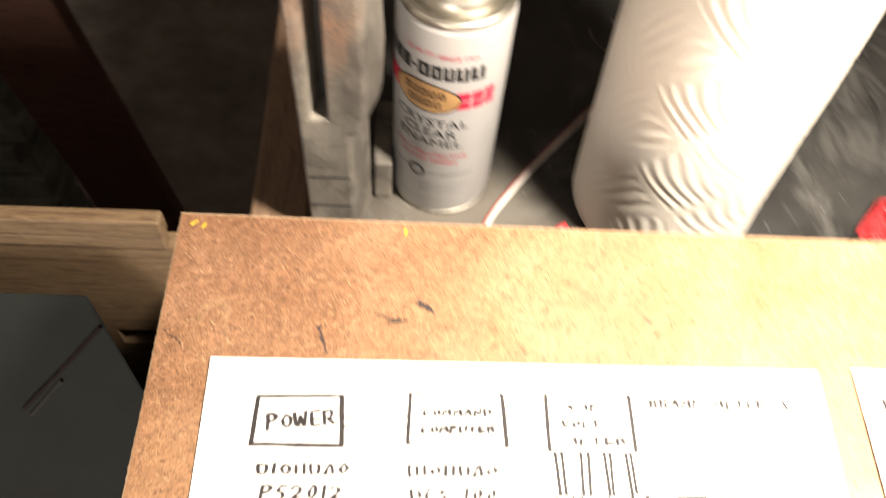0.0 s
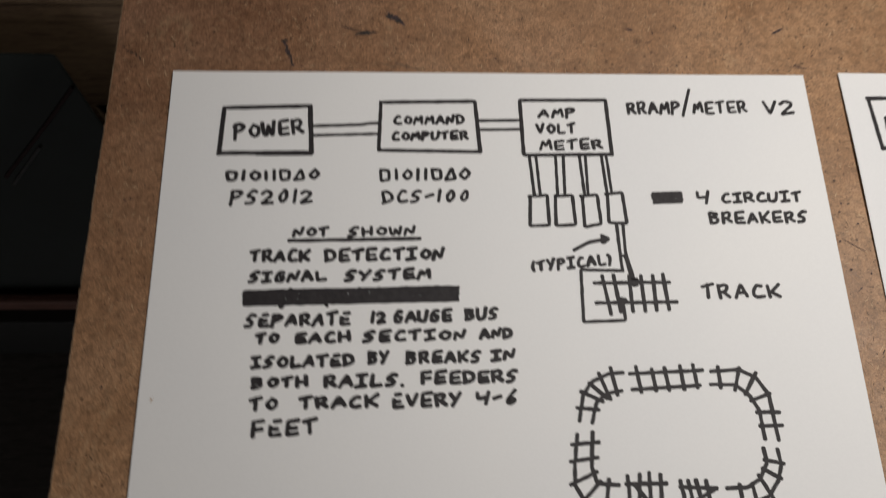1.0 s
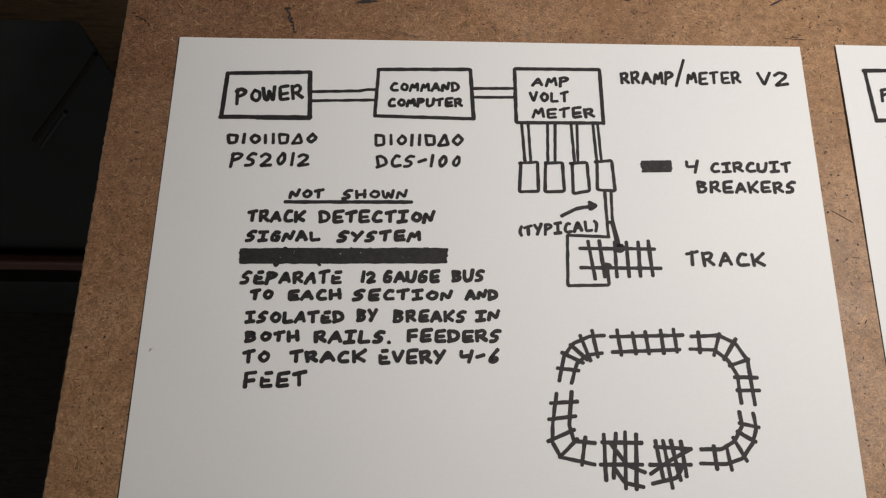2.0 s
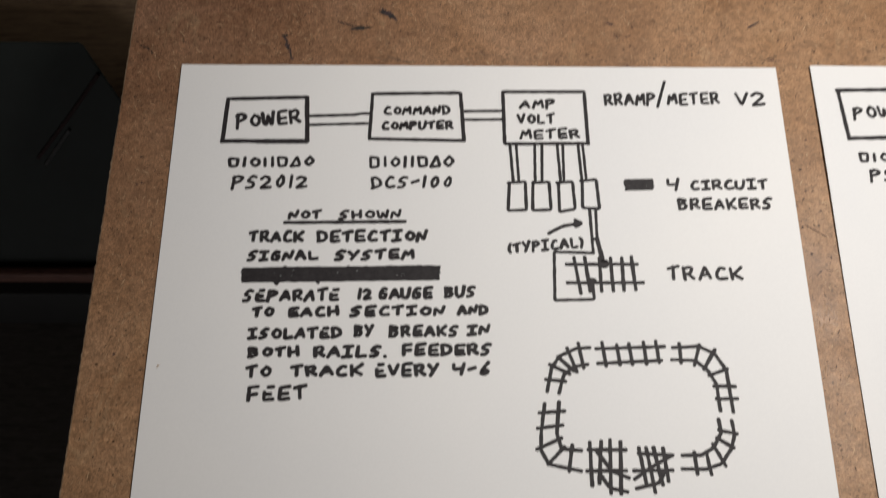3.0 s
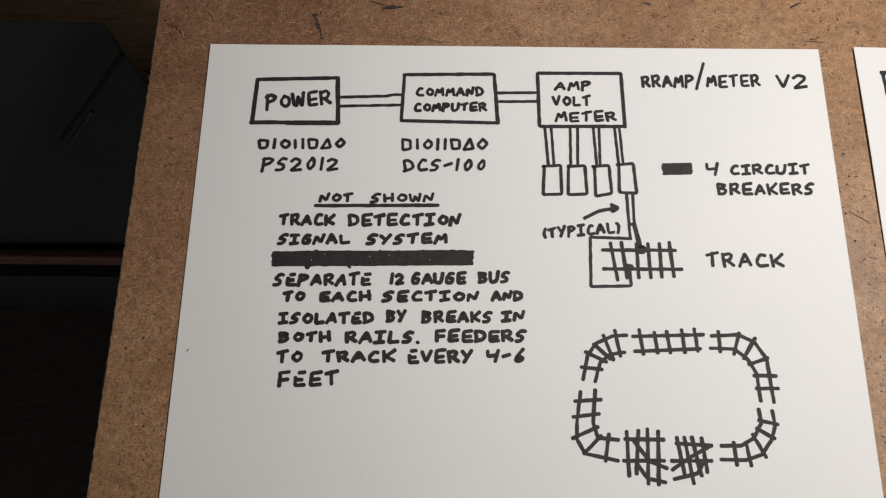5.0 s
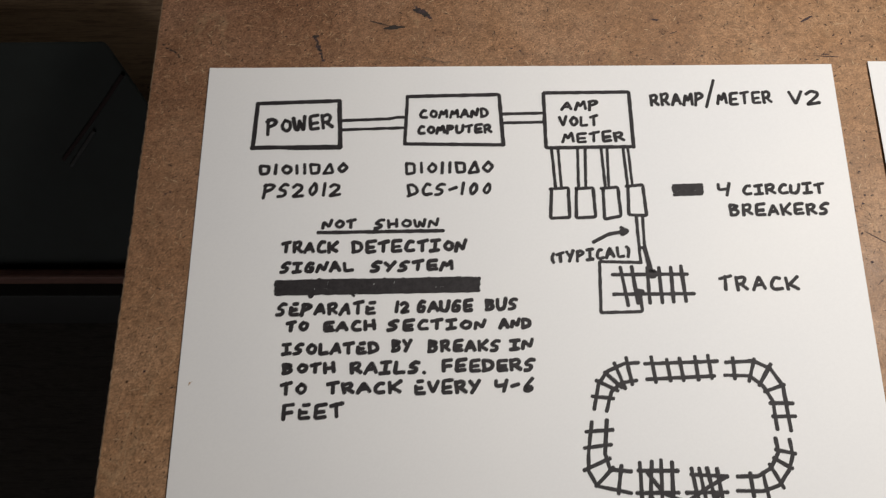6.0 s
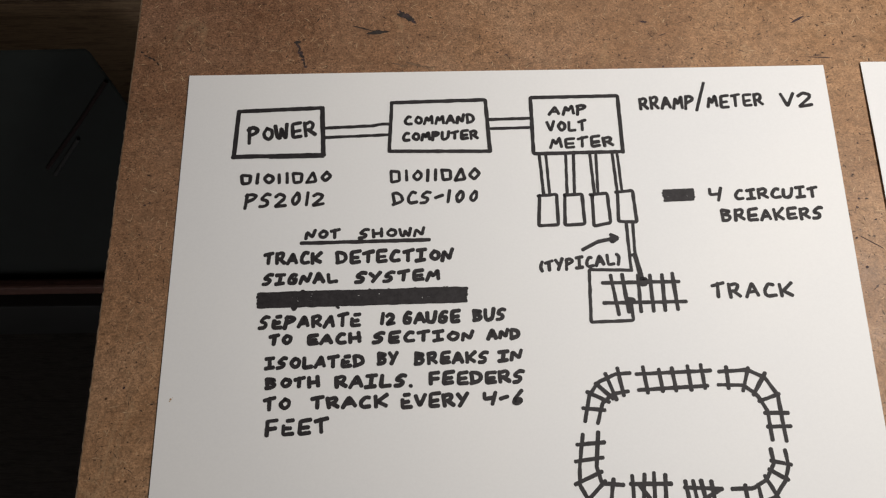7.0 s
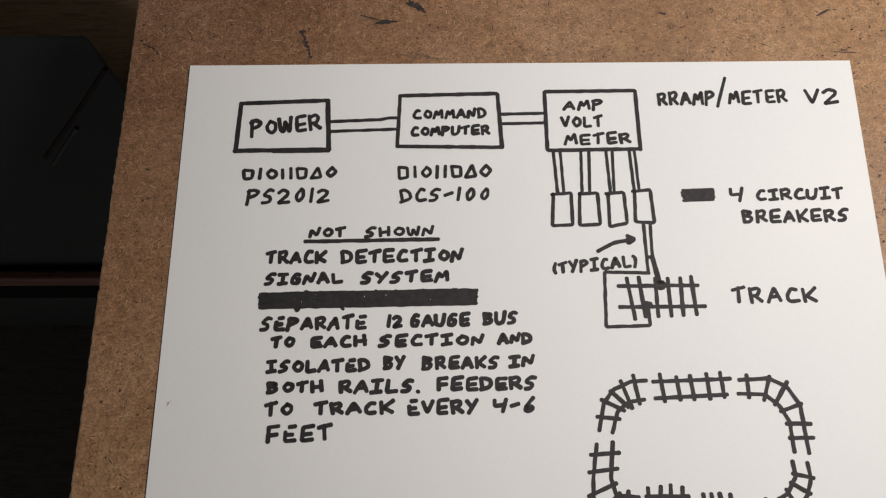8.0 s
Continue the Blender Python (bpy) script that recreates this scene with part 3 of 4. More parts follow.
def lift_second(x, y):
    edge, along = max(0.0, 1 - x / 0.06), math.exp(-(((y + 0.045) / 0.045) ** 2))
    return 0.0006 + edge * edge * (0.0001 + 0.0009 * along) + 0.0003 * (1 + math.sin(x * 18 + y * 14)) * 0.5


sheet = paper_sheet(pose(0, 0, 0), lift_first, "white letter sheet with a hand-drawn black marker wiring diagram", 0.0010)
PEN = 1.42


def wd(*row, pen=PEN, **more):
    return word(sheet, lift_first, *row, pen, **more)


def ld(name, label, *lines, pen=PEN):
    return line_drawing(sheet, lift_first, name, label, lines, pen)


for row in (
    ("COMMAND", 94.9, 27.0, 125.4, 26.6, 5.3), ("COMPUTER", 94.1, 34.6, 126.7, 34.1, 4.9),
    ("PS2012", 28.1, 64.1, 61.6, 63.6, 6.9), ("DCS-100", 90.2, 63.8, 126.5, 63.3, 6.6),
    ("NOT", 54.4, 78.6, 68.7, 78.4, 4.9), ("SHOWN", 76.3, 78.5, 103.8, 78.1, 4.9),
    ("AMP", 157.7, 23.1, 174.1, 22.9, 5.2), ("VOLT", 156.2, 31.3, 173.5, 31.0, 5.8), ("METER", 157.3, 39.1, 184.6, 38.6, 5.7),
    ("RRAMP", 196.9, 21.3, 220.7, 21.0, 6.8), ("METER", 226.2, 20.9, 250.6, 20.5, 6.6), ("V2", 257.9, 21.0, 271.8, 20.8, 7.5),
    ("4", 222.8, 64.6, 227.9, 64.6, 6.8), ("CIRCUIT", 232.7, 63.7, 267.6, 63.2, 5.4), ("BREAKERS", 226.6, 73.3, 268.5, 72.7, 6.0),
    ("(TYPICAL)", 150.1, 94.1, 184.0, 91.3, 5.5), ("TRACK", 218.9, 106.0, 251.5, 105.6, 6.6),
):
    wd(*row)
for row in (
    ("TRACK", 37.5, 89.6, 61.4, 89.3, 6.0), ("DETECTION", 67.3, 89.4, 115.3, 88.8, 6.0), ("SIGNAL", 37.5, 98.1, 68.3, 97.7, 5.3),
    ("SYSTEM", 75.3, 97.6, 109.8, 97.2, 5.4), ("SePARaTe", 37.1, 116.3, 78.3, 115.8, 6.0), ("12", 85.7, 115.2, 91.9, 115.1, 5.9),
    ("GAUGE", 94.8, 115.1, 117.8, 114.8, 5.8), ("BUS", 122.8, 114.2, 136.2, 114.1, 5.8), ("TO", 41.5, 123.1, 50.7, 123.0, 5.2),
    ("EACH", 56.6, 123.0, 78.2, 122.7, 5.2), ("SECTION", 82.9, 122.6, 123.1, 122.2, 5.2), ("AND", 128.3, 121.8, 141.4, 121.7, 5.1),
    ("ISOLATeD", 40.4, 132.6, 79.8, 132.2, 5.5),
):
    wd(*row, pen=1.64)
for row in (
    ("BY", 85.0, 131.4, 93.2, 131.3, 5.6), ("BREAKS", 99.6, 131.4, 128.8, 131.1, 5.6), ("IN", 132.4, 130.6, 142.0, 130.5, 5.2),
    ("BOTH", 41.2, 140.3, 62.4, 140.0, 5.2), ("RAILS.", 68.3, 140.4, 99.8, 140.1, 5.7), ("FEEDERS", 104.9, 139.5, 142.6, 139.1, 5.6),
    ("TO", 40.8, 148.7, 51.4, 148.6, 5.7), ("TRACK", 59.3, 148.3, 89.1, 148.0, 5.6), ("eVERY", 94.0, 148.4, 120.5, 148.1, 6.1),
    ("4-6", 126.3, 147.8, 142.1, 147.6, 6.4), ("FeET", 41.8, 158.4, 66.4, 157.7, 6.7),
):
    wd(*row, pen=1.64)
wd("POWER", 27.6, 34.0, 57.0, 31.4, 8.2, pen=1.65)
for row in (("#|%||#^<", 25.7, 53.7, 64.5, 53.1, 5.6), ("#|%||#^<", 89.1, 53.6, 127.3, 53.0, 6.2)):
    wd(*row, name="mark_row", label="row of plain black marker shapes in place of a maker's name")

ld("box_outline", "thick black marker box", "23.0,19.2 59.6,18.1 61.0,40.7", "59.6,18.1 60.8,40.7", "23.2,19.2 22.4,41.2", "22.0,40.8 61.0,40.6", "38.0,41.1 60.8,41.0", pen=1.95)
ld("box_outline", "black marker box", "89.6,16.2 130.6,15.4 132.1,40.2", "89.9,16.4 89.0,39.6", "89.2,39.4 132.1,40.1", pen=1.7)
ld("box_outline", "black marker box", "150.3,14.9 150.6,41.6 188.6,41.1", "150.6,14.7 188.2,14.4 188.6,41.4", pen=1.8)
ld("connecting_line", "", "60.7,27.9 82.0,27.2 85.0,26.5 88.6,26.5", pen=1.5)
ld("connecting_line", "", "61.0,32.4 88.8,31.6", pen=1.5)
ld("connecting_line", "", "131.9,25.0 150.1,24.7", pen=1.5)
ld("connecting_line", "", "132.7,29.4 150.0,29.1", pen=1.5)
ld("underline", "", "53.0,80.4 106.1,79.7", pen=1.7)
ld("slash", "", "221.9,22.1 226.2,8.7", pen=1.4)
for wire in ("152.9,41.7 154.0,60.1", "155.7,41.6 156.5,60.1", "164.2,41.5 163.8,60.0", "167.5,41.5 166.9,59.9",
             "174.4,41.4 175.2,60.1", "177.0,41.3 176.7,59.8", "183.9,41.2 184.8,59.4", "186.0,41.2 186.8,59.4"):
    ld("connecting_line", "", wire, pen=1.35)
for breaker in ("151.5,61.0 159.4,60.3 159.4,73.9 151.4,74.3 152.2,60.6", "162.6,60.9 170.0,60.3 170.4,73.8 162.2,74.1 162.8,60.4",
                "173.3,60.7 180.5,60.1 181.1,73.3 174.1,74.8 174.2,60.9", "184.0,59.8 191.2,59.0 191.9,73.2 184.4,72.8 184.9,59.4"):
    ld("breaker_box", "small black marker box", breaker, pen=1.5)
ld("feeder_line", "", "187.4,73.0 187.9,93.9", pen=1.4)
ld("feeder_line", "", "190.1,73.0 190.0,86.0 191.6,97.4", pen=1.4)
ld("feeder_line", "", "189.9,87.2 191.8,97.6", pen=1.9)
ld("feeder_line", "", "187.6,87.5 190.4,87.5", pen=1.4)
ld("return_line", "", "188.2,94.0 170.9,93.5 170.3,115.4 187.1,114.9 186.8,106.7", pen=1.45)
ld("ink_dot", "", "190.9,98.0 193.4,98.8 191.6,98.9", pen=3.4)
ld("ink_dot", "", "185.8,106.6 187.6,106.8", pen=2.8)
ld("track_piece", "hand-drawn piece of railway track", "175.8,99.2 206.8,99.0", "175.9,107.6 208.8,107.4", "179.3,96.0 181.6,112.5", "184.0,95.7 185.6,111.5",
   "190.3,96.1 190.5,111.4", "195.2,96.1 195.5,111.3", "200.1,96.0 200.1,111.0", "204.3,95.4 205.2,110.7", pen=1.6)
ld("arrow", "black marker arrow", "168.8,85.0 175.1,81.6 182.3,80.2", pen=1.6)
ld("arrow_head", "", "180.6,78.6 183.6,80.0 180.8,81.8 180.8,80.0", "181.0,80.0 182.8,80.1", pen=1.7)
filled_bar(sheet, lift_first, "inked_out_bar", "line of writing inked over with black marker", 35.8, 101.2, 121.6, 108.0, 1.3)
filled_bar(sheet, lift_first, "inked_out_bar", "word inked over with black marker", 203.4, 58.8, 217.0, 64.5, 0.4)

ld("pen_overrun", "", "53.6,102.2 54.6,100.7 55.6,102.0", pen=1.5)
ld("pen_overrun", "", "50.6,107.6 51.4,109.0 52.2,107.7", pen=1.2)
ld("pen_overrun", "", "68.6,107.5 69.4,108.1", pen=1.2)
bm = bmesh.new()
spots = random.Random(21)
for k in range(6):
    x, y, r = spots.uniform(40, 118), spots.uniform(102.2, 106.4), spots.uniform(0.07, 0.15)
    bm.faces.new([bm.verts.new(((x + r * math.cos(a)) / 1000, -(y + 1.7 * r * math.sin(a)) / 1000, lift_first(x / 1000, -y / 1000) + 0.0002)) for a in [-q * 1.047 for q in range(6)]])
part("bare_speck", bm, PAPER, sheet, "pin-sized specks of paper left bare in the ink")

TRACK_PIECES = (
    ("186.4,136.4 215.5,135.3", "186.8,142.6 213.8,141.2", "189.2,133.5 190.4,143.8", "195.3,134.5 196.2,143.2", "200.4,134.1 201.4,143.1", "206.6,133.3 207.3,142.8", "211.8,132.9 212.6,142.3"),
    ("184.1,135.9 178.3,136.3 171.4,139.4 167.7,144.3 165.4,154.4", "182.9,143.0 176.9,143.9 172.6,147.4 170.2,155.2", "179.2,133.9 181.0,144.7", "174.4,136.1 178.1,146.3",
     "170.3,139.8 176.8,145.8", "166.8,143.1 175.2,147.1", "164.8,149.3 173.3,150.2"),
    ("218.6,135.8 229.7,135.2 236.0,138.3 240.2,145.1 241.2,162.6", "217.7,140.9 227.6,141.2 232.4,145.2 235.6,151.4 236.0,162.1", "221.6,133.9 221.7,142.4", "230.1,134.4 227.1,143.4",
     "236.4,136.5 230.9,145.0", "240.8,144.6 232.7,147.5", "243.3,152.0 234.3,151.9", "243.6,157.0 234.8,157.1"),
    ("164.2,159.2 162.3,171.4 162.0,177.9 165.1,183.5 177.9,186.0", "170.1,158.5 168.7,171.4 170.3,177.3 178.3,178.0", "161.7,163.1 172.2,162.3", "160.8,169.3 171.4,167.9",
     "160.3,177.6 170.5,173.1", "164.6,183.5 171.6,176.5", "174.7,175.8 172.9,186.3"),
    ("240.1,165.8 240.7,171.6 238.8,177.1 234.2,183.0 227.9,185.2 218.0,185.1", "234.8,165.4 235.3,170.7 231.8,176.7 226.5,179.7 218.6,179.8", "234.3,169.7 241.8,171.3",
     "233.2,172.9 239.9,176.8", "231.3,175.2 235.8,184.0", "228.4,178.2 229.7,187.4", "223.6,178.5 224.1,187.2"),
    ("180.9,177.7 196.2,177.7", "179.9,186.0 195.9,185.8", "181.8,174.7 181.8,191.7", "186.4,174.2 184.7,190.9", "190.0,173.6 189.1,194.7", "194.2,174.4 193.1,194.9",
     "183.9,177.7 189.9,185.9 196.7,188.7", "184.9,186.9 189.0,192.6 195.9,194.0"),
    ("200.9,179.1 214.9,179.8", "198.7,185.8 214.4,185.6", "201.4,176.8 203.5,191.5", "204.3,176.7 206.7,194.3", "207.3,176.7 209.9,191.4", "211.1,176.9 212.3,190.0",
     "214.4,179.8 207.1,183.8 198.7,189.2", "211.4,185.7 208.5,190.5 199.2,192.7"),
)
for piece in TRACK_PIECES:
    ld("track_piece", "hand-drawn piece of railway track in a loop", *piece, pen=1.6)
bm = bmesh.new()
for x, y, r in ((4.8, 144.0, 0.4), (4.5, 144.7, 0.25), (5.6, 143.4, 0.15)):
    bm.faces.new([bm.verts.new(((x + r * math.cos(a)) / 1000, -(y + r * math.sin(a)) / 1000, lift_first(x / 1000, -y / 1000) + 0.0001)) for a in [-k * 0.785 for k in range(8)]])
part("speck", bm, GOLD_PRINT, sheet, "tiny tan specks on the paper")

second = paper_sheet(pose(0.2955, 0.0, 0, 0, 0, -0.1), lift_second, "second white letter sheet with a marker diagram, its edge curling up")
word(second, lift_second, "POWER", 16.2, 28.0, 45.5, 26.5, 7.0, 1.5)
word(second, lift_second, "PS2012", 18.8, 59.0, 52.0, 58.6, 6.2, PEN)
word(second, lift_second, "#|%||#^<", 15.3, 49.8, 54.0, 49.3, 5.4, PEN, name="mark_row", label="row of plain black marker shapes in place of a maker's name")
line_drawing(second, lift_second, "box_outline", "thick black marker box", ("11.2,13.4 12.6,38.6", "10.6,13.2 48.6,12.2 50.0,36.8 12.4,38.2"), 1.9)
line_drawing(second, lift_second, "connecting_line", "", ("49.7,22.5 77.6,21.5",), 1.5)
line_drawing(second, lift_second, "connecting_line", "", ("50.0,27.0 77.8,26.5",), 1.5)

# ---- spray can on the bench ----
CAN_R, CAN_H = 0.0320, 0.158
can = thing("spray_can", "white spray paint can with red, black and gold label", "spray can", at=pose(0.1085, 0.1815, BENCH_Z, 0, 0, -21))
part("can_body", lathe(bmesh.new(), [(CAN_R - 0.0015, 0.0006), (CAN_R - 0.0003, 0.003), (CAN_R, 0.004), (CAN_R, CAN_H - 0.004), (CAN_R - 0.0005, CAN_H - 0.002), (CAN_R - 0.002, CAN_H)]), CAN_WHITE, can, smooth=True)
part("base_rim", lathe(bmesh.new(), [(CAN_R - 0.002, 0.0), (CAN_R - 0.0002, 0.0002), (CAN_R + 0.0006, 0.0014), (CAN_R + 0.0002, 0.0027)]), TIN, can, "bare tin rim", True)
part("top_rim", lathe(bmesh.new(), [(CAN_R - 0.0015, CAN_H - 0.001), (CAN_R - 0.0006, CAN_H + 0.001), (CAN_R - 0.0008, CAN_H + 0.003), (CAN_R - 0.003, CAN_H + 0.0045), (CAN_R - 0.004, CAN_H + 0.004)]), TIN, can, "rolled tin rim", True)
part("shoulder", lathe(bmesh.new(), [(CAN_R - 0.0045, CAN_H + 0.003), (CAN_R - 0.009, CAN_H + 0.010), (0.017, CAN_H + 0.017), (0.0165, CAN_H + 0.021), (0.0135, CAN_H + 0.0215), (0.012, CAN_H + 0.019), (0.006, CAN_H + 0.019)]), TIN, can, "domed tin shoulder", True)
part("nozzle", lathe(bmesh.new(), [(0.005, CAN_H + 0.019), (0.005, CAN_H + 0.022), (0.0085, CAN_H + 0.024), (0.0085, CAN_H + 0.034), (0.007, CAN_H + 0.036)], 24), WHITE_PLASTIC, can, "white plastic nozzle", True)


def on_can(x, z, out=0.00012):
    """A place on the label: x metres round from its middle, z up from the base. The label faces -y."""
    a = x / CAN_R
    return ((CAN_R + out) * math.sin(a), -(CAN_R + out) * math.cos(a), z)


def label_patch(name, material, outline, label="", out=0.00012, rows=1):
    """A printed area: pairs of lower and upper edges swept round the can."""
    bm = bmesh.new()
    pairs = [(bm.verts.new(on_can(x, a, out)), bm.verts.new(on_can(x, b, out))) for x, a, b in outline]
    for p, q in zip(pairs, pairs[1:]):
        bm.faces.new((p[0], q[0], q[1], p[1]))
    return part(name, bm, material, can, label)


def band(x0, x1, z0, z1, slope=0.0):
    n = max(6, int((x1 - x0) / 0.001))
    return [(x0 + (x1 - x0) * i / n, z0 + slope * (x1 - x0) * i / n, z1 + slope * (x1 - x0) * i / n) for i in range(n + 1)]


def label_text(text, x, z, tall, material, squeeze=1.0, name="printed_line"):
    """Printed words in the built-in font, laid round the can."""
    cu = bpy.data.curves.new("lettering", "FONT")
    cu.body, cu.align_x, cu.size, cu.resolution_u = text, "CENTER", tall * 1.4, 2
    ob = bpy.data.objects.new("lettering", cu)
    me = bpy.data.meshes.new_from_object(ob)
    bm = bmesh.new()
    bm.from_mesh(me)
    bpy.data.objects.remove(ob)
    bpy.data.curves.remove(cu)
    bpy.data.meshes.remove(me)
    for v in bm.verts:
        v.co = on_can(x + v.co.x * squeeze, z + v.co.y, 0.0002)
    return part(name, bm, material, can, f"printed words {text}")


label_text("QUALITY SINCE 1921", 0.004, 0.1385, 0.0032, RED_PRINT)
edge = -0.0345
for i, w in enumerate((0.0066, 0.0062, 0.0058, 0.0030, 0.0070, 0.0056, 0.0056, 0.0066, 0.0082)):  # maker's name as plain blocks
    low, high = (0.1268, 0.1288) if i == 3 else (0.1232, 0.1330)
    label_patch("name_block", BLACK_PRINT, band(edge, edge + w, low, high), "plain dark block in a maker's name" if i == 0 else "")
    if i not in (1, 2, 3):
        label_patch("block_gap", CAN_WHITE, band(edge + w * 0.40, edge + w * 0.62, low + 0.0024, high - (0.0 if i > 5 else 0.0024)), "", 0.00024)
    edge += w + 0.0011
n = 24
oval = [(-0.004 + 0.0205 * math.cos(math.pi - math.pi * i / n), 0.1075 - 0.0105 * math.sin(math.pi * i / n), 0.1075 + 0.0105 * math.sin(math.pi * i / n)) for i in range(n + 1)]
label_patch("oval_border", BLACK_PRINT, [(-0.004 + (x + 0.004) * 1.05, 0.1075 + (a - 0.1075) * 1.1, 0.1075 + (b - 0.1075) * 1.1) for x, a, b in oval], "", 0.00022)
label_patch("oval_badge", GOLD_PRINT, oval, "gold oval badge", 0.00034)
for z, x0, count in ((0.1086, -0.0165, 5), (0.1012, -0.0135, 4)):
    for i in range(count):
        label_patch("badge_bar", BROWN_PRINT, band(x0 + i * 0.0052, x0 + i * 0.0052 + 0.0040, z, z + 0.0052), "", 0.00046)
        label_patch("bar_gap", GOLD_PRINT, band(x0 + i * 0.0052 + 0.0014, x0 + i * 0.0052 + 0.0026, z + 0.0013, z + (0.0052 if i % 2 else 0.0039)), "", 0.00058)
label_patch("red_band", RED_PRINT, band(-0.036, 0.0375, 0.1010, 0.1140), "crimson band behind the badge")
for x in (0.0225, 0.0300):
    label_patch("band_line", WHITE_PLASTIC, band(x, x + 0.0004, 0.1010, 0.1140), "", 0.00024)
label_patch("band_line", WHITE_PLASTIC, band(0.0145, 0.0375, 0.1073, 0.1077), "", 0.00024)
for text, z in (("CRYSTAL", 0.0850), ("CLEAR", 0.0765), ("ENAMEL", 0.0680)):
    label_text(text, 0.0, z, 0.0064, BLACK_PRINT, 1.25)
label_patch("fine_rule", GREY_PRINT, band(-0.010, 0.010, 0.0640, 0.0644))
for text, z in (("FOR A PROTECTIVE", 0.0580), ("GLOSSY FINISH", 0.0525)):
    label_text(text, 0.0, z, 0.0036, RED_PRINT, 1.1)
label_patch("seal_band", GREY_PRINT, band(-0.030, 0.030, 0.0400, 0.0432))
seal = [(-0.006 + 0.0055 * math.cos(math.pi - math.pi * i / 16), 0.0415 - 0.0055 * math.sin(math.pi * i / 16), 0.0415 + 0.0055 * math.sin(math.pi * i / 16)) for i in range(17)]
label_patch("seal", BLACK_PRINT, seal, "round grey seal", 0.00024)
label_patch("seal_middle", GREY_PRINT, [(-0.006 + (x + 0.006) * 0.7, 0.0415 + (a - 0.0415) * 0.7, 0.0415 + (b - 0.0415) * 0.7) for x, a, b in seal], "", 0.00036)
for i, (a, b) in enumerate(((-0.004, 0.026), (-0.004, 0.025), (-0.004, 0.023), (-0.004, 0.024))):
    label_patch("small_print", GREY_PRINT, band(a, b, 0.0305 - i * 0.0027, 0.0319 - i * 0.0027), "row of small print" if i == 0 else "")
label_text("NET WT 12 OZ", -0.002, 0.0125, 0.0030, GREY_PRINT)

# ---- roll of paper towel standing on the bench ----
roll = thing("paper_towel_roll", "white embossed paper towel roll standing on end", "paper towel", at=pose(0.2545, 0.167, BENCH_Z + 0.0014, 0, -1.5, 0))
R, TALL, nu, nz = 0.0580, 0.28, 420, 330
bm = bmesh.new()
rows = []
for j in range(nz + 1):
    z = TALL * j / nz
    soft = min(1.0, z / 0.007, (TALL - z) / 0.007)
    inset = 0.0025 * (1 - math.sqrt(max(0.0, 1 - (1 - soft) ** 2)))
    row = []
    for i in range(nu):
        u = 2 * math.pi * R * i / nu
        # diamonds of parallel bowed ridges, turned one way and the other by rows, with dotted lanes between
        cu, cz = u / 0.0628 + 0.07 * math.sin(z * 60), z / 0.058 + 0.05 * math.sin(u * 45)
        p, q = cu + cz, cu - cz
        dp, dq = p - math.floor(p) - 0.5, q - math.floor(q) - 0.5
        turn = 1 if (math.floor(p) + math.floor(q)) % 3 else -1
        bow = 0.0035 * math.cos(math.pi * (dp - turn * dq))
        ridge = math.sin(2 * math.pi * (0.80 * u + turn * 0.62 * z + bow + 0.0015 * noise.noise((u * 40, z * 40, 3))) / 0.0074)
        inside = max(0.0, min(1.0, 12 * (0.455 - abs(dp)))) * max(0.0, min(1.0, 12 * (0.455 - abs(dq))))
        press = 0.78 + 0.22 * max(-1.0, min(1.0, 2.2 * noise.noise((u * 24, z * 24, 8))))
        dots = math.sin(u * 2300) * math.sin(z * 2300) * (1 - inside)
        bulge = 0.0012 * noise.noise((math.cos(2 * math.pi * i / nu) * 1.5, math.sin(2 * math.pi * i / nu) * 1.5, z * 9))
        r = R - inset + bulge + 0.00029 * ridge * inside * press + 0.00022 * dots
        row.append(bm.verts.new((r * math.cos(2 * math.pi * i / nu), r * math.sin(2 * math.pi * i / nu), z)))
    rows.append(row)
for a, b in zip(rows, rows[1:]):
    for i in range(nu):
        bm.faces.new((a[i], a[(i + 1) % nu], b[(i + 1) % nu], b[i]))
core = [[bm.verts.new((0.020 * math.cos(2 * math.pi * i / nu), 0.020 * math.sin(2 * math.pi * i / nu), z)) for i in range(nu)] for z in (0.0, TALL)]
for i in range(nu):
    k = (i + 1) % nu
    bm.faces.new((rows[0][k], rows[0][i], core[0][i], core[0][k]))
    bm.faces.new((rows[-1][i], rows[-1][k], core[1][k], core[1][i]))
    bm.faces.new((core[0][i], core[1][i], core[1][k], core[0][k]))
part("towel_cylinder", bm, TOWEL, roll, "embossed white paper layers", True)
part("cardboard_core", lathe(bmesh.new(), [(0.0195, 0.0), (0.0195, TALL - 0.001)], 32), BENCH_WOOD, roll, "brown cardboard core")

# ---- white painted slotted bracket standing beside the can ----
bracket = thing("slotted_bracket", "chipped off-white painted bracket with a black slot, standing on the bench", "bracket", at=pose(-0.0018, 0, 0))


def sheared(bm, y0, rate):
    """Sets a form askew in plan, its rear further along x."""
    for v in bm.verts:
        v.co.x += rate * (v.co.y - y0)
    return bm


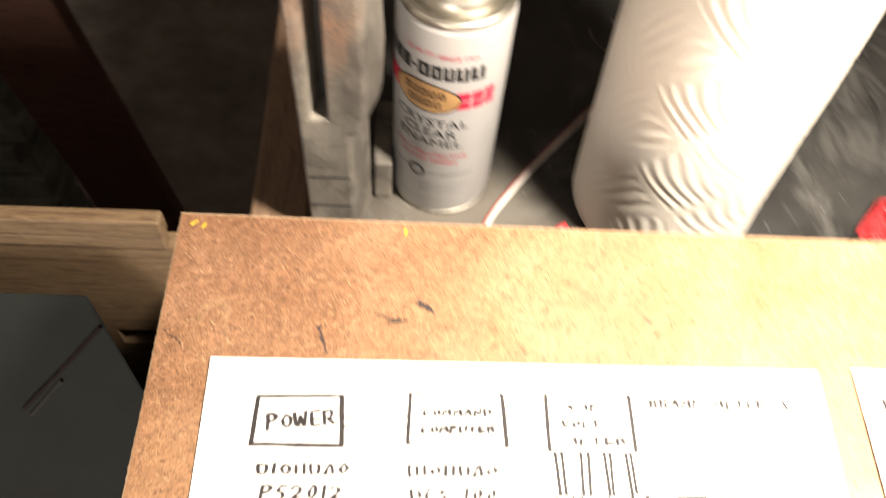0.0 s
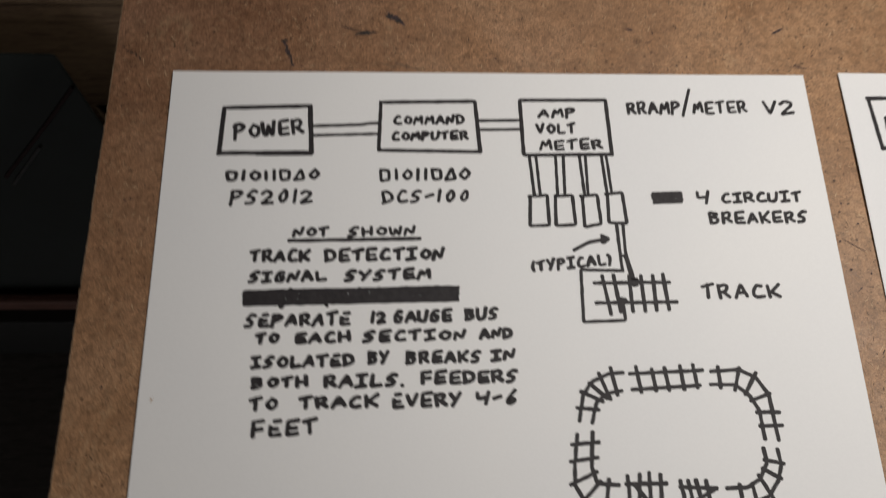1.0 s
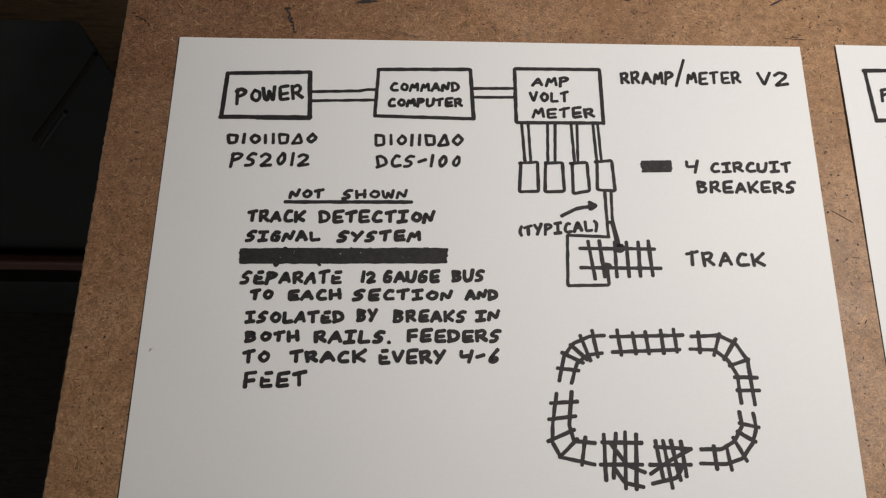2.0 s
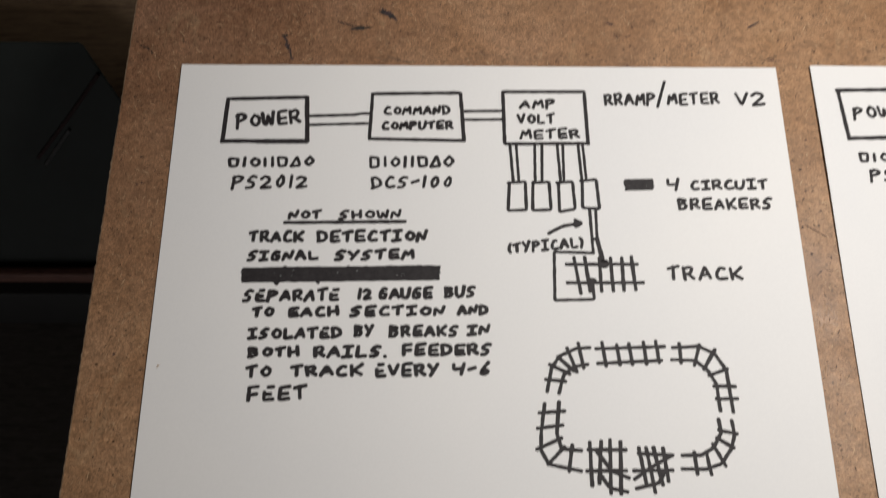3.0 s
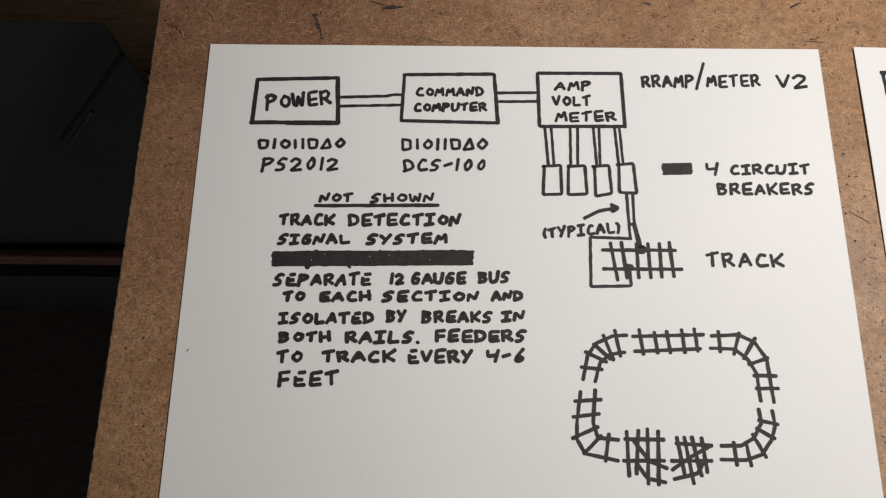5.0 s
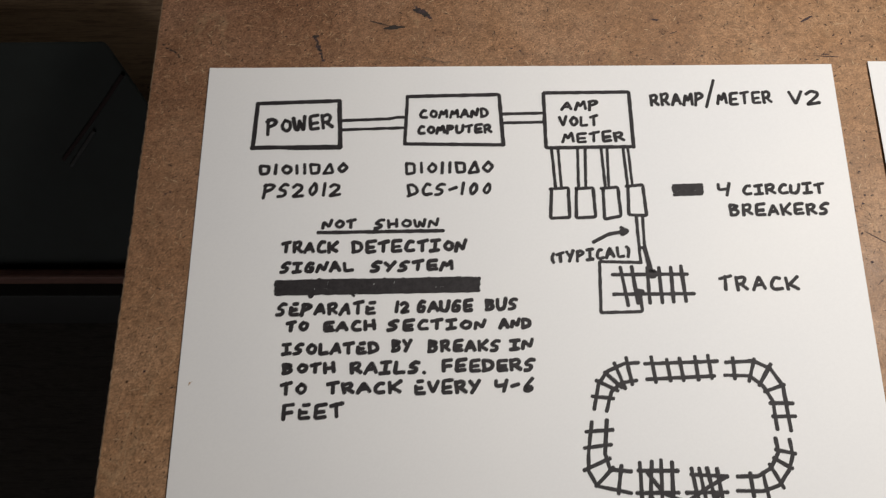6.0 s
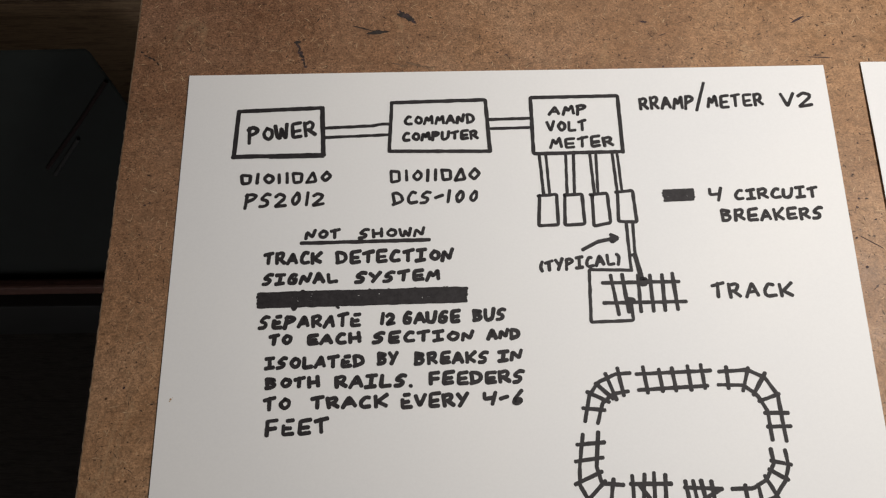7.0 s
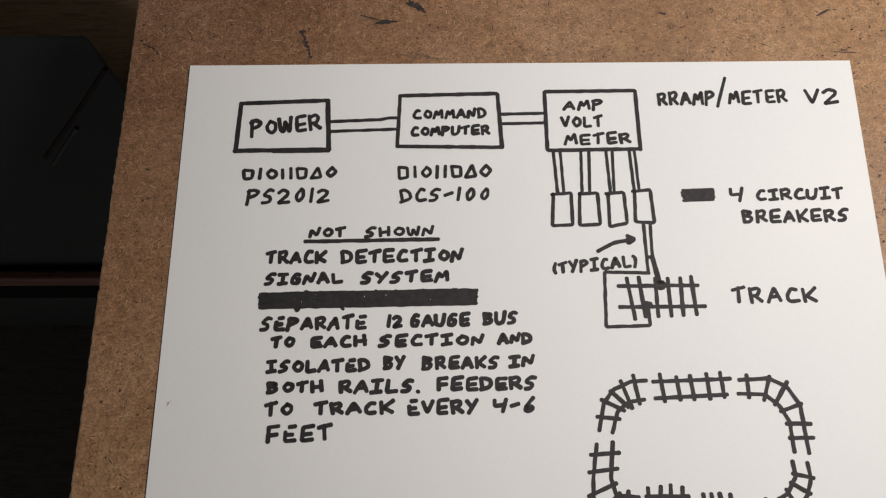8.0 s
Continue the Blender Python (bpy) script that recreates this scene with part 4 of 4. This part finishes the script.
part("upright", sheared(prism(bmesh.new(), [(0.0290, -0.0995), (0.0570, -0.0995), (0.0560, -0.0040), (0.0615, -0.0015), (0.0640, 0.012), (0.0650, 0.045), (0.0630, 0.085), (0.0600, 0.26),
     (0.0445, 0.26), (0.0440, 0.0095), (0.0352, 0.0095), (0.0340, 0.26), (0.0240, 0.26), (0.0268, 0.085), (0.0285, 0.0)], 0.132, 0.160, "y", 0.0022), 0.132, 0.34), WHITE_PAINT, bracket, "chipped off-white upright with a step")
# hidden plate, added to block lamp light from the bench's edge strip
part("light_blocker", box(bmesh.new(), (0.0330, 0.1605, -0.0998), (0.0500, 0.240, 0.26), 0.002), WHITE_PAINT, bracket, "unseen added plate that keeps lamp light off the edge strip")
# black plate gives the open slot its shade by colour
part("slot_shade_plate", box(bmesh.new(), (0.0390, 0.148, 0.011), (0.0545, 0.156, 0.25)), BLACK_SLOT, bracket, "black plate standing for the shade deep in the slot")
for z in (-0.041, -0.069):
    part("groove", box(bmesh.new(), (0.0312, 0.1316, z - 0.0005), (0.0548, 0.1323, z + 0.0005)), BLACK_SLOT, bracket, "dark joint line")
part("side_block", box(bmesh.new(), (0.0668, 0.1605, -0.0998), (0.0785, 0.212, -0.064), 0.002), WHITE_PAINT, bracket, "speckled grey side block")

# ---- wires on the bench ----
cord = thing("wire", "thin white and red twin wire trailing over the bench", "wire")
way = [(0.130, 0.118, BENCH_Z + 0.0018), (0.1375, 0.145, BENCH_Z + 0.0018), (0.165, 0.182, BENCH_Z + 0.004), (0.198, 0.222, BENCH_Z + 0.0018), (0.250, 0.282, BENCH_Z + 0.0018), (0.31, 0.37, BENCH_Z + 0.0018)]
part("white_strand", tube(bmesh.new(), [(x + 0.0015, y, z) for x, y, z in way], 0.0014), WHITE_PLASTIC, cord, "white strand", True)
part("red_strand", tube(bmesh.new(), [(x - 0.0004, y + 0.001, z - 0.0010) for x, y, z in way], 0.0007), RED_PLASTIC, cord, "red strand", True)
thing("red_lead", "short red wire end lying by the paper towel", "wire", tube(bmesh.new(), [(0.176, 0.130, BENCH_Z + 0.0026), (0.184, 0.138, BENCH_Z + 0.0026), (0.1905, 0.1405, BENCH_Z + 0.004)], 0.0026, reach=0.005), RED_PLASTIC, smooth=True)
coil = thing("wire_coil", "loose arched bundle of red wire on the bench", "wire")
rnd = random.Random(8)
for foot, other, top, back in ((0.3815, 0.4190, 0.4050, 0.1690), (0.3840, 0.4160, 0.4065, 0.1670), (0.3905, 0.4125, 0.4040, 0.1655), (0.3965, 0.4085, 0.4055, 0.1680), (0.4015, 0.4205, 0.4075, 0.1640), (0.3935, 0.4025, 0.4045, 0.1620)):
    up = rnd.uniform(0.003, 0.008)
    way = [(foot, 0.128, BENCH_Z + 0.0018), (foot + 0.002, 0.143, BENCH_Z + 0.0018 + 0.4 * up), (top - 0.005, back - 0.007, BENCH_Z + 0.002 + up), (top, back, BENCH_Z + 0.002 + up),
           (top + 0.004, back - 0.007, BENCH_Z + 0.002 + up), (other - 0.001, 0.143, BENCH_Z + 0.0018 + 0.4 * up), (other, 0.128, BENCH_Z + 0.0018)]
    part("wire_loop", tube(bmesh.new(), way, 0.0015, 8, 0.006), RED_PLASTIC, coil, smooth=True)
part("wire_wrap", tube(bmesh.new(), [(0.386, 0.1395, BENCH_Z + 0.0045), (0.396, 0.1385, BENCH_Z + 0.0065), (0.410, 0.1390, BENCH_Z + 0.0065), (0.418, 0.1400, BENCH_Z + 0.0045)], 0.0014, 8, 0.004), RED_PLASTIC, coil, smooth=True)
part("wire_tail", tube(bmesh.new(), [(0.409, 0.148, BENCH_Z + 0.006), (0.4165, 0.1580, BENCH_Z + 0.0075), (0.4275, 0.1540, BENCH_Z + 0.004), (0.4365, 0.1430, BENCH_Z + 0.0018), (0.4390, 0.1290, BENCH_Z + 0.0018)], 0.0017, 8, 0.008), RED_PLASTIC, coil, smooth=True)
part("sleeve", tube(bmesh.new(), [(0.3812, 0.1300, BENCH_Z + 0.0022), (0.3826, 0.1405, BENCH_Z + 0.0030)], 0.0021, 8), BLACK_SLOT, coil, "black sleeve on a wire end", True)

# ---- the dark space beside the bench ----
crate = thing("wooden_crate", "bare pine crate with a thick top rail, beside the bench", "crate")
part("top_rail", box(bmesh.new(), (-0.62, 0.142, -0.1310), (-0.0725, 0.1535, -0.1120), 0.002), PINE, crate, "pale pine rail with dark grain")
part("rail_lip", box(bmesh.new(), (-0.62, 0.1430, -0.1460), (-0.0735, 0.1530, -0.1313), 0.002), PINE, crate, "narrow lip under the rail")
for lo, hi in (((-0.62, 0.1445, -0.2735), (-0.0610, 0.158, -0.1463)), ((-0.62, 0.1445, -0.42), (-0.0610, 0.158, -0.2985)), ((-0.62, 0.1446, -0.2984), (-0.1420, 0.158, -0.2736)), ((-0.1090, 0.1446, -0.2984), (-0.0610, 0.158, -0.2736))):
    part("panel_board", box(bmesh.new(), lo, hi), PINE, crate, "pine front board beside a hand slot")
# black backing painted as the shade within the hand slot
part("hand_slot_shade", box(bmesh.new(), (-0.15, 0.1582, -0.31), (-0.10, 0.164, -0.265)), BLACK_SLOT, crate, "black plate standing for the shade inside the hand slot")
part("lower_rail", box(bmesh.new(), (-0.62, -0.008, -0.325), (-0.035, 0.0, -0.306), 0.002), RED_WOOD, crate, "lower wooden rail")
# black panel carries the shade below the rail in its colour
part("shade_panel", box(bmesh.new(), (-0.62, -0.018, -0.42), (-0.035, -0.0045, -0.3255), 0.001), BLACK_SLOT, crate, "black panel standing for the shade below the rail")
# dark filler added so the space below reads as even shade
part("base_filler", box(bmesh.new(), (-0.62, -0.46, -1.0), (-0.030, 0.142, -0.4205), 0.002), DARK_WOOD, crate, "dark added base that fills the space below as shade")
# one near-black solid takes up the whole dark area in the crate
case = thing("dark_case", "near-black green case with a sloping lid, in the crate", "case")
bm = bmesh.new()
back = [bm.verts.new(p) for p in ((-0.60, 0.108, -0.146), (-0.12, 0.108, -0.146), (-0.20, 0.108, -0.42), (-0.60, 0.108, -0.42))]
fore = [bm.verts.new(p) for p in ((-0.045, 0.004, -0.31), (-0.60, 0.004, -0.31), (-0.15, 0.004, -0.42), (-0.60, 0.004, -0.42))]
for f in ((back[0], back[1], fore[0], fore[1]), (fore[1], fore[0], fore[2], fore[3]), (back[1], back[2], fore[2], fore[0]),
          (back[0], fore[1], fore[3], back[3]), (back[3], back[2], back[1], back[0]), (back[2], back[3], fore[3], fore[2])):
    bm.faces.new(f)
bmesh.ops.recalc_face_normals(bm, faces=bm.faces[:])
bmesh.ops.bevel(bm, geom=bm.edges[:], offset=0.003, segments=2, profile=0.5, affect="EDGES", clamp_overlap=True)
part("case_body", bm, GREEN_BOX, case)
part("lid_seam", box(bmesh.new(), (-0.55, 0.0025, -0.345), (-0.06, 0.0042, -0.342), 0.0004), BLACK_SLOT, case, "dark seam below the lid")
rod = thing("brush_handle", "slim red and white brush handle lying on the case", "brush")
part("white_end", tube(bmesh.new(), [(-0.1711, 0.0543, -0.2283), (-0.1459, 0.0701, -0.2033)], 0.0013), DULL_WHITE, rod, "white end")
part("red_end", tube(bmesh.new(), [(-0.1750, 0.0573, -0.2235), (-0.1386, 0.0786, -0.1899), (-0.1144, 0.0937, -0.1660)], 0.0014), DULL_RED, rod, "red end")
brace = thing("diagonal_brace", "dark reddish slanting wooden brace beside the bench", "brace",
              prism(bmesh.new(), [(-0.31, -0.06), (-0.22, -0.06), (-0.165, -0.50), (-0.10, -1.0), (-0.21, -1.0), (-0.262, -0.40)], 0.38, 0.40, "y", 0.002), RED_WOOD)
for i in range(19):
    thing("stacked_board", "grey-green board in a dim stack on the floor", "board", box(bmesh.new(), (-0.95, 0.45 + 0.008 * (i % 3), FLOOR + 0.035 * i), (-0.345 - 0.006 * (i % 4), 0.53, FLOOR + 0.0345 + 0.035 * i), 0.003), SLAT, group="stacked boards")
